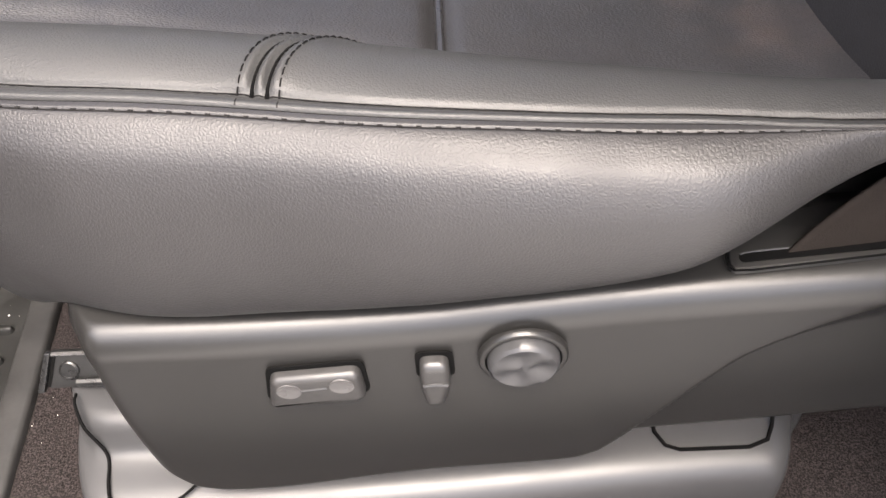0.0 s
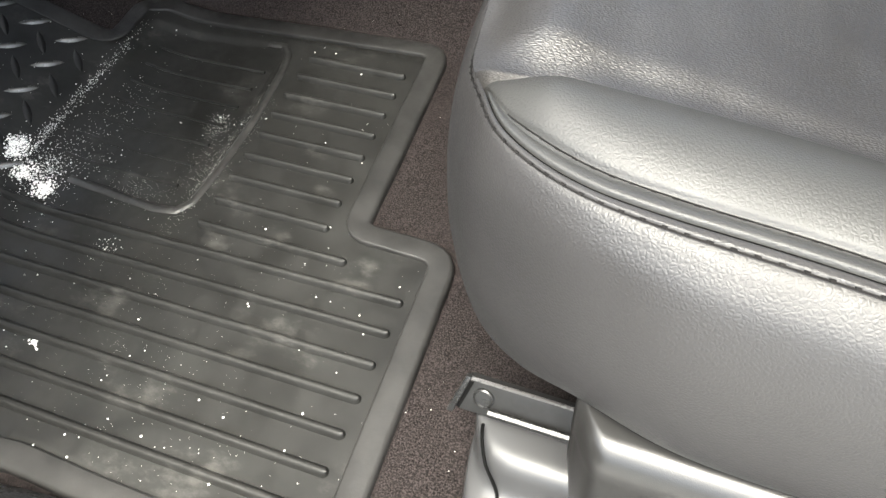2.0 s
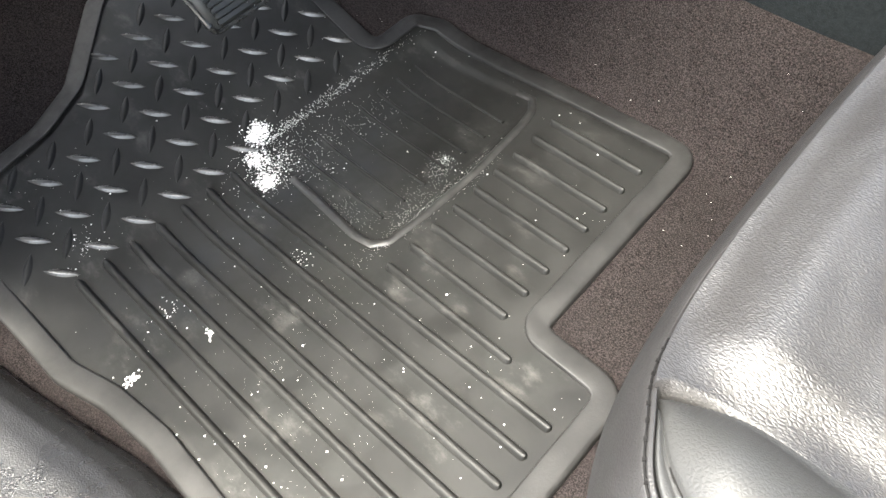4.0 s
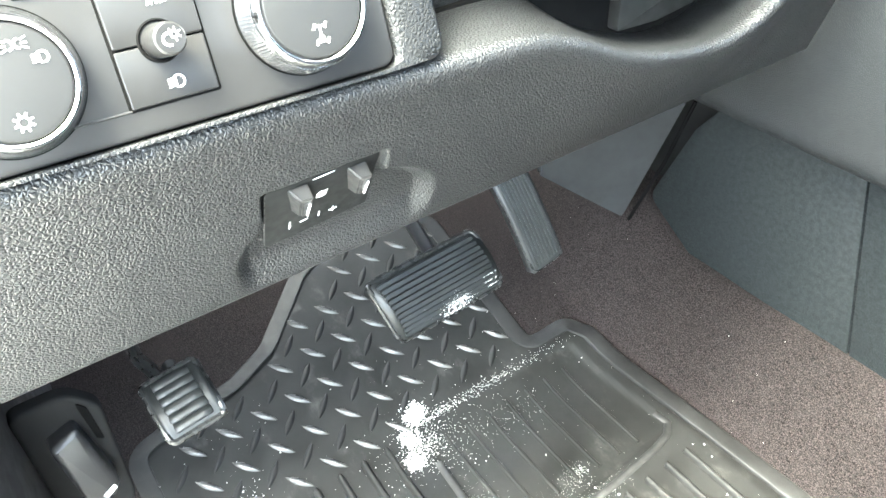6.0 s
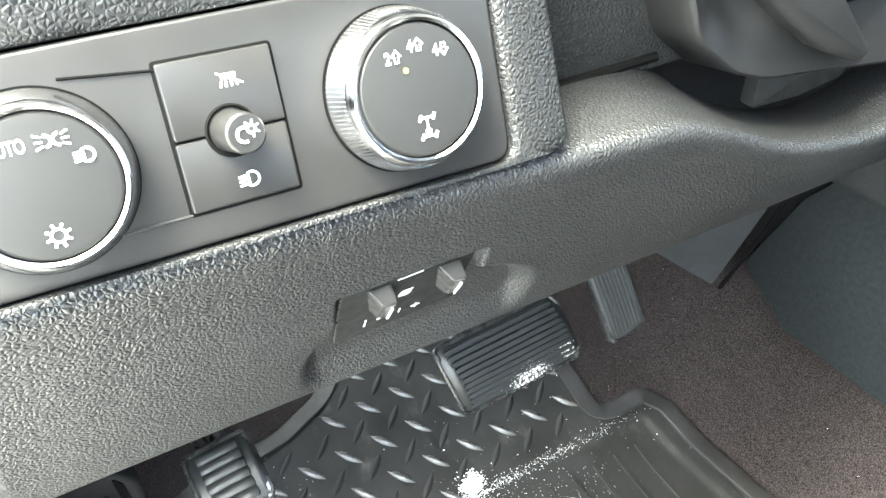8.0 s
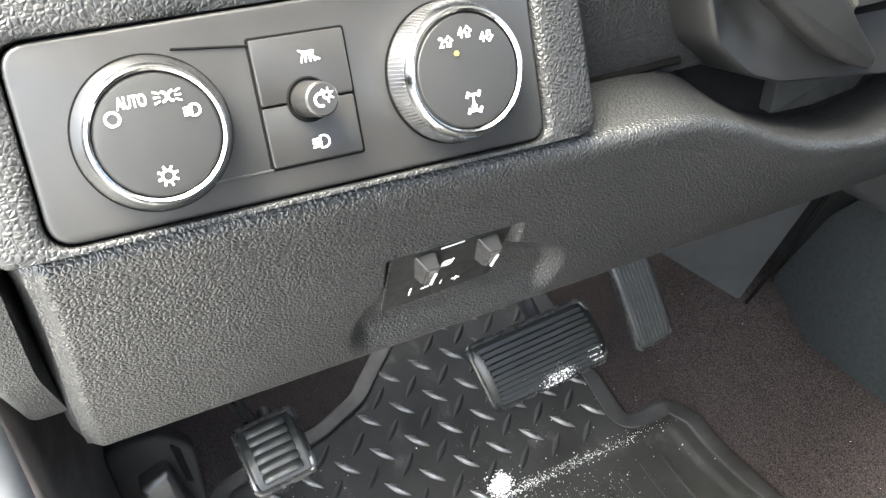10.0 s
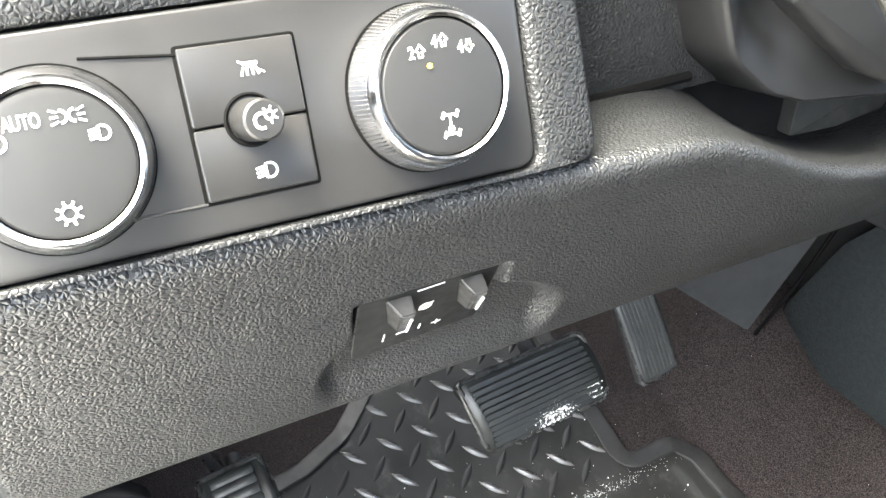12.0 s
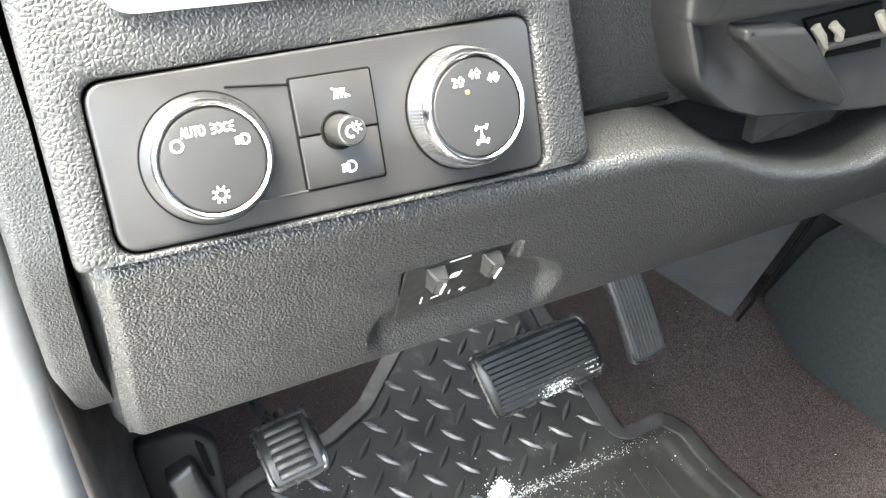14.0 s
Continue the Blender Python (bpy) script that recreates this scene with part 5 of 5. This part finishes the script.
def insert_surface(u, v):
    """u from the near seam across the seat, v from the rear to the front roll."""
    if u < 0:
        x, y, z = insert_surface(0.0, v)
        return (x, y, z - 0.025)
    x0 = 0.93 - (0.93 - 0.298) * v
    near_y = min(inner, key=lambda w: abs(w.x - x0)).y
    y = near_y + (0.405 - near_y) * u
    end = sstep(0.80, 1.0, v)
    x = x0 + (front_x(y) - 0.298) * end
    z = inner_z(max(x0, 0.30)) - 0.020 * math.sin(math.pi * u) ** 0.6 * sstep(0.33, 0.47, x0) - 0.005 * sstep(0, 0.06, u) * sstep(1, 0.94, u) * sstep(0.31, 0.36, x0)
    e = sstep(0.0, 0.10, u) * sstep(0.66, 0.50, x0) * sstep(0.298, 0.33, x0)
    z += 0.007 * e
    for k, (c0, sl) in enumerate(((0.318, 0.10), (0.335, 0.22), (0.352, 0.16), (0.372, 0.30))):
        z -= 0.0009 * math.exp(-(((x0 - c0 - sl * (u - 0.3) ** 2 + 0.004 * noise.noise(Vector((u * 9, k, 0)))) / 0.0035) ** 2)) * sstep(0.05, 0.25, u) * sstep(0.95, 0.6, u)
    f = sstep(0.36, 0.298, x0)
    z += 0.003 * math.sin(math.pi * f) * sstep(0.0, 0.1, u)
    z += (pipe_z(Vector((front_x(y), y))) + 0.001 - inner_z(0.30)) * f ** 3
    z -= 0.008 * math.exp(-(((x0 - 0.546) / 0.006) ** 2)) * sstep(0.0, 0.03, u)
    z += (0.0009 * noise.noise(Vector((x0 * 12, y * 12, 5))) + 0.0006 * noise.noise(Vector((x0 * 60, y * 40, 2)))) * (1 - end)
    return (x, y, z)


part("seat_insert", grid(insert_surface, [-1.0, 0.0, 0.01, 0.02, 0.035] + lin(0.05, 1, 66), lin(0, 1, 170)), LEATHER_SEAT, seat, "worn leather seat centre", angle=180, facing=(0, 0, 1))


def far_bolster(u, v):
    x = 0.93 - (0.93 - 0.285) * u
    y = 0.405 + (0.495 - 0.405) * v
    z = inner_z(x) + 0.03 * math.sin(math.pi * min(1, v * 0.8)) * sstep(0.285, 0.36, x)
    return (x, y, z)


part("far_bolster", grid(far_bolster, lin(0, 1, 60), lin(0, 1, 14)), LEATHER, seat, angle=180)
part("insert_seam", tube([Vector(insert_surface(u, (0.93 - 0.546) / (0.93 - 0.298))) + Vector((0, 0, 0.0042)) for u in lin(0.01, 0.99, 30)], 0.0022, 6), PIPING, seat, "raised cross seam")
part("cushion_core", box((0.33, 0.05, 0.20), (0.92, 0.45, 0.285), 0.02), DARK_FILL, seat)


def backrest_surface(u, v):
    a = 2 * math.pi * u
    y = 0.25 + 0.255 * math.copysign(abs(math.cos(a)) ** 0.5, math.cos(a))
    x = 0.842 + 0.085 * math.copysign(abs(math.sin(a)) ** 0.6, math.sin(a)) - 0.03 * abs(math.cos(a)) ** 3
    z = 0.27 + 0.72 * v
    k = 1 - 0.12 * sstep(0.75, 1, v) - 0.10 * sstep(0.12, 0, v)
    return (x + 0.20 * v * v + 0.06 * v, 0.25 + (y - 0.25) * k, z)


bm = grid(backrest_surface, lin(0, 1, 61)[:-1], lin(0, 1, 30), True)
part("backrest", bm, LEATHER, seat, "black leather backrest", angle=180)

# side valance
VAL_TOP = [(0.30, 0.2535), (0.376, 0.2534), (0.44, 0.2530), (0.491, 0.2545), (0.537, 0.2573), (0.568, 0.2610), (0.5935, 0.2640), (0.631, 0.2675), (0.667, 0.2700), (0.732, 0.2735), (0.80, 0.276), (0.95, 0.28)]
VAL_LOW = [(0.3615, 0.205), (0.367, 0.153), (0.379, 0.111), (0.393, 0.089), (0.434, 0.085), (0.523, 0.101), (0.612, 0.108), (0.626, 0.116), (0.638, 0.1225), (0.654, 0.125), (0.724, 0.131), (0.789, 0.138), (0.95, 0.145)]


def valance_surface(u, v):
    x = u
    zt, zb = curve(x, VAL_TOP), curve(x, VAL_LOW)
    lift = sstep(0.600, 0.610, x)
    crease = curve(x, [(0.60, 0.08), (0.622, 0.109), (0.638, 0.134), (0.653, 0.162), (0.682, 0.207), (0.705, 0.223), (0.745, 0.237), (0.80, 0.246), (0.95, 0.25)])
    if v < 0.2:
        s = v / 0.2
        return (x, 0.052 - 0.043 * s, zt - 0.003 * s * s - 0.016 * (1 - s) ** 1.5 * (1 - 0.8 * sstep(0.60, 0.68, x)))
    if v < 0.42:
        a = (v - 0.2) / 0.22 * math.pi / 2
        return (x, 0.009 - 0.0134 * math.sin(a), zt - 0.003 - 0.019 * (1 - math.cos(a)))
    s = (v - 0.42) / 0.58
    z = zt - 0.022 + (zb - zt + 0.022) * s
    y = -0.0044 - 0.003 * math.sin(math.pi * s)
    y += 0.012 * lift * sstep(crease + 0.008 + 0.02 * sstep(0.66, 0.8, x), crease - 0.008, z)
    e = sstep(0.93, 1.0, s) * (1 - sstep(0.618, 0.634, x))
    return (x, y + 0.008 * e * e, z)


def valance_point(u, v):
    x, y, z = valance_surface(max(u, 0.362), v)
    if u < 0.384:
        k = sstep(0.384, 0.360, u)
        y += 0.020 * k * k
    return (x, y, z)


val = part("side_valance", grid(valance_point, lin(0.3622, 0.384, 16)[:-1] + lin(0.384, 0.96, 220), lin(0, 0.2, 6)[:-1] + lin(0.2, 0.42, 14)[:-1] + lin(0.42, 1, 90)), TRIM, seat, "dark grey plastic side valance", angle=180, facing=(0, -1, 0))
solid(val, 0.004)
# switches on the valance
sw = frame3((0, -0.0060, 0), (1, 0, 0), (0, 0, 1), (0, -1, 0))
rock = fillet([(0.4535, 0.2000), (0.4985, 0.2022), (0.5022, 0.2070), (0.5008, 0.2285), (0.4580, 0.2250)], [0.003, 0.003, 0.003, 0.005, 0.005], 4)
cushion_switch = part("cushion_switch", prism(rock, sw, 0.0070, 0.0035, 4), SWITCH, seat, "grey power seat switch with two dimples")
# dimples coloured paler than the switch to stand for light in their bowls
for cx, cz in ((0.4660, 0.2165), (0.4918, 0.2195)):
    part("dimple", lathe([(0.0062, 0.0066), (0.0060, 0.0074), (0.0054, 0.0073), (0.0035, 0.0071), (0.0, 0.00705)], frame3((cx, -0.0060, cz), (1, 0, 0), (0, 0, 1), (0, -1, 0)), 24), PALE_PLASTIC, cushion_switch)
part("ridge", tube([sw(0.4715, 0.2170, 0.0071), sw(0.4845, 0.2184, 0.0071)], 0.0007, 6), TRIM_LIGHT, cushion_switch)
# black plate, larger than the switch, paints the shade round it
part("switch_well_shade", prism(fillet([(0.4518, 0.1990), (0.4995, 0.2008), (0.5040, 0.2060), (0.5028, 0.2318), (0.4560, 0.2282)], 0.005, 4), sw, 0.0009), GAP_BLACK, seat)
rec = fillet([(0.5312, 0.1993), (0.5412, 0.1997), (0.5440, 0.2163), (0.5432, 0.2335), (0.5295, 0.2335), (0.5292, 0.2170)], [0.005, 0.005, 0.006, 0.005, 0.005, 0.006], 4)
recl = part("recline_switch", prism(rec, lambda a, b, c: sw(a, b, c * (0.75 + 0.25 * sstep(0.236, 0.222, b))), 0.0095, 0.004, 4), SWITCH, seat, "grey recline switch paddle")
part("paddle_ridge", tube([sw(0.531, 0.2195, 0.0090), sw(0.5365, 0.2210, 0.0094), (sw(0.5425, 0.2195, 0.0090))], 0.0009, 6), TRIM_LIGHT, recl)
# same painted shade behind the recline paddle
part("switch_well_shade", prism(fillet([(0.5275, 0.2150), (0.5275, 0.2360), (0.5455, 0.2360), (0.5465, 0.2150)], 0.004, 4), sw, 0.0009), GAP_BLACK, seat)
kf = frame3((0.5785, -0.0068, 0.2312), (1, 0, 0), (0, 0, 1), (0, -1, 0))
lum = part("lumbar_ring", lathe([(0.0214, 0.0), (0.0214, 0.002), (0.0204, 0.0034), (0.0190, 0.0038), (0.0182, 0.0036), (0.0180, 0.0)], kf, 56), TRIM, seat, "dark ring round the lumbar knob")


def lumbar_knob():
    bm = bmesh.new()
    rings = []
    for r, w in ((0.0172, 0.0), (0.0172, 0.004), (0.0166, 0.0072), (0.0150, 0.0088), (0.0125, 0.0092), (0.0095, 0.0090), (0.006, 0.0088), (0.003, 0.0088)):
        row = []
        for k in range(56):
            a = 2 * math.pi * k / 56
            d = 0.0022 * (0.5 + 0.5 * math.cos(3 * a + 0.5)) * sstep(0.016, 0.011, r) * sstep(0.001, 0.005, r)
            row.append(bm.verts.new(kf(r * math.cos(a), r * math.sin(a), w - d)))
        rings.append(row)
    for a, b in zip(rings, rings[1:]):
        for k in range(56):
            bm.faces.new((a[k - 1], a[k], b[k], b[k - 1]))
    bm.faces.new(rings[-1])
    return bm


part("lumbar_knob", lumbar_knob(), TRIM_LIGHT, lum, "round grey dished knob")
# belt recess and slot on top of the valance
part("belt_recess", prism(fillet([(0.670, 0.006), (0.83, 0.014), (0.83, 0.060), (0.676, 0.034)], [0.005, 0.002, 0.002, 0.004], 4), lambda a, b, c: (a, b, curve(a, VAL_TOP) - 0.0025 + c), 0.0040, 0.0012, 2), TRIM, seat)
part("recess_edge", tube([(x, y, curve(x, VAL_TOP) + 0.0012) for x, y in ((0.674, 0.030), (0.671, 0.018), (0.6695, 0.010), (0.672, 0.006), (0.680, 0.0055), (0.71, 0.007), (0.76, 0.010), (0.83, 0.013))], 0.0006, 6), GAP_BLACK, seat)
# slot's inner shade painted black, with a paler line for its lit wall
part("belt_slot", prism(fillet([(0.6755, 0.0098), (0.745, 0.0122), (0.745, 0.0172), (0.6755, 0.0150)], [0.0024, 0.001, 0.001, 0.0024], 5), lambda a, b, c: (a, b, curve(a, VAL_TOP) + c), 0.0019), GAP_BLACK, seat)
part("slot_edge", tube([(x, y, curve(x, VAL_TOP) + 0.0018) for x, y in ((0.6762, 0.0145), (0.679, 0.0154), (0.69, 0.0159), (0.72, 0.0168))], 0.0007, 6), SWITCH, seat)

belt = thing("seat_belt", (0.70, 0.01, 0.27), "brown-grey woven seat belt webbing entering the valance slot", "seat belt")


def belt_surface(u, v):
    a = Vector((0.694, 0.013, 0.268)) + Vector((0.060, 0.003, 0.003)) * u
    b = Vector((0.725, 0.030, 0.315)) + Vector((0.060, -0.004, -0.03)) * u
    c = Vector((0.86, 0.02, 0.44)) + Vector((0.045, -0.006, -0.03)) * u
    p = (1 - v) ** 2 * a + 2 * v * (1 - v) * b + v * v * c
    return p


solid(part("webbing", grid(belt_surface, lin(0, 1, 14), lin(0, 1, 30)), BELT, belt, angle=180), 0.0015)

# seat track cover, bracket and wire
track = thing("seat_track_cover", (0.5, 0.05, 0.0), "light grey plastic seat track cover standing on the carpet", "seat track")


def soften(pts, times):
    """Corner cutting on an open line."""
    for _ in range(times):
        out = [pts[0]]
        for a, b in zip(pts, pts[1:]):
            out += [(a[0] * 0.75 + b[0] * 0.25, a[1] * 0.75 + b[1] * 0.25), (a[0] * 0.25 + b[0] * 0.75, a[1] * 0.25 + b[1] * 0.75)]
        pts = out + [pts[-1]]
    return pts


def cover_surface(u, v):
    x = u
    prof = [(0.090, 0.096), (0.058, 0.096), (0.048, 0.095), (0.041, 0.090), (0.037, 0.080), (0.033, 0.073), (0.024, 0.070), (0.004, 0.068), (-0.006, 0.062), (-0.012, 0.048), (-0.014, 0.02), (-0.014, -0.012)]
    prof = soften(prof, 2)
    k = v * (len(prof) - 1)
    i = min(int(k), len(prof) - 2)
    s = k - i
    y = prof[i][0] + (prof[i + 1][0] - prof[i][0]) * s
    z = prof[i][1] + (prof[i + 1][1] - prof[i][1]) * s
    e1 = sstep(0.745, 0.785, x)
    if x < 0.320:
        y += (0.092 - y) * (1 - math.sqrt(max(0.0, 1 - ((0.320 - x) / 0.0322) ** 2)))
    y = y + (0.10 - y) * (0.5 * e1 * e1)
    z = z - (z + 0.012) * 0.12 * e1
    y += 0.012 * sstep(0.45, 0.75, x)
    return (x, y, z)


cov = part("track_cover", grid(cover_surface, lin(0.2882, 0.31, 10)[:-1] + lin(0.31, 0.74, 40)[:-1] + lin(0.74, 0.79, 12), lin(0, 1, 56)), TRIM_LIGHT, track, angle=180, facing=(0, -1, 1))
solid(cov, 0.004)
part("end_wall", box((0.778, 0.05, -0.01), (0.784, 0.10, 0.098), 0.002), TRIM_LIGHT, track)
tilt = frame3((0.2955, 0.0745, 0.1105), (1, 0, 0), (0, 0.5, 0.866), (0, -0.866, 0.5))
part("bracket", prism(fillet([(-0.0165, -0.0135), (-0.0115, 0.0125), (0.060, 0.0125), (0.060, -0.0135)], 0.002, 3), frame3(tilt(0, 0, -0.005), (1, 0, 0), (0, 0.5, 0.866), (0, -0.866, 0.5)), 0.005, 0.001), MATT_DARK, track, "black steel bracket")
part("bracket_flange", tube([tilt(-0.0115, 0.0120, 0.0012), tilt(0.060, 0.0120, 0.0012)], 0.0014, 6), PALE_PLASTIC, track, "pale bracket edge")
part("bracket_clip", prism(fillet([(-0.0225, -0.0150), (-0.0125, 0.0140), (-0.0085, 0.0140), (-0.0180, -0.0150)], 0.001, 2), tilt, 0.004, 0.001), STEEL, track)
# black sliver paints the gap beside the clip
part("clip_gap", prism(fillet([(-0.0170, -0.0120), (-0.0085, 0.0120), (-0.0065, 0.0120), (-0.0145, -0.0120)], 0.0006, 2), tilt, 0.0008), GAP_BLACK, track)
part("bracket_bolt", lathe([(0.0066, 0), (0.0066, 0.0018), (0.0056, 0.0026), (0.0050, 0.0018), (0.0, 0.0018)], tilt, 24), STEEL, track, "dark steel bolt head")
part("link_rod", tube([tilt(0.005, -0.0080, 0.003), tilt(0.060, -0.0080, 0.003)], 0.0030, 8), STEEL, track)
part("cover_clip", tube([(0.674, 0.0395, 0.0785), (0.6755, 0.032, 0.0715), (0.681, 0.0225, 0.0705), (0.69, 0.0195, 0.0695), (0.735, 0.0195, 0.0690), (0.748, 0.024, 0.0695), (0.753, 0.033, 0.0710), (0.754, 0.040, 0.0785)], 0.0014, 6), GAP_BLACK, track, "black retaining clip line")

wire = thing("loose_wire", (0.31, 0.04, 0.08), "thin loose black wire hanging over the track cover", "wire")
part("strand", tube(spline([(0.299, 0.062, 0.100), (0.302, 0.052, 0.103), (0.308, 0.040, 0.094), (0.318, 0.031, 0.074), (0.322, 0.012, 0.071), (0.327, -0.001, 0.069), (0.34, -0.006, 0.0655), (0.356, -0.004, 0.067), (0.372, 0.002, 0.071), (0.39, 0.02, 0.073)], 50), 0.0011, 6), GAP_BLACK, wire)

fibre = thing("lint_fibre", on_mat(-0.024, 0.105), "short pale curled fibre lying on the rubber mat", "fibre")
part("strand", tube(spline([(-0.030, 0.096, 0.0030), (-0.031, 0.105, 0.0032), (-0.024, 0.109, 0.0034), (-0.014, 0.107, 0.0034)], 24), 0.00022, 5), PALE_PLASTIC, fibre)
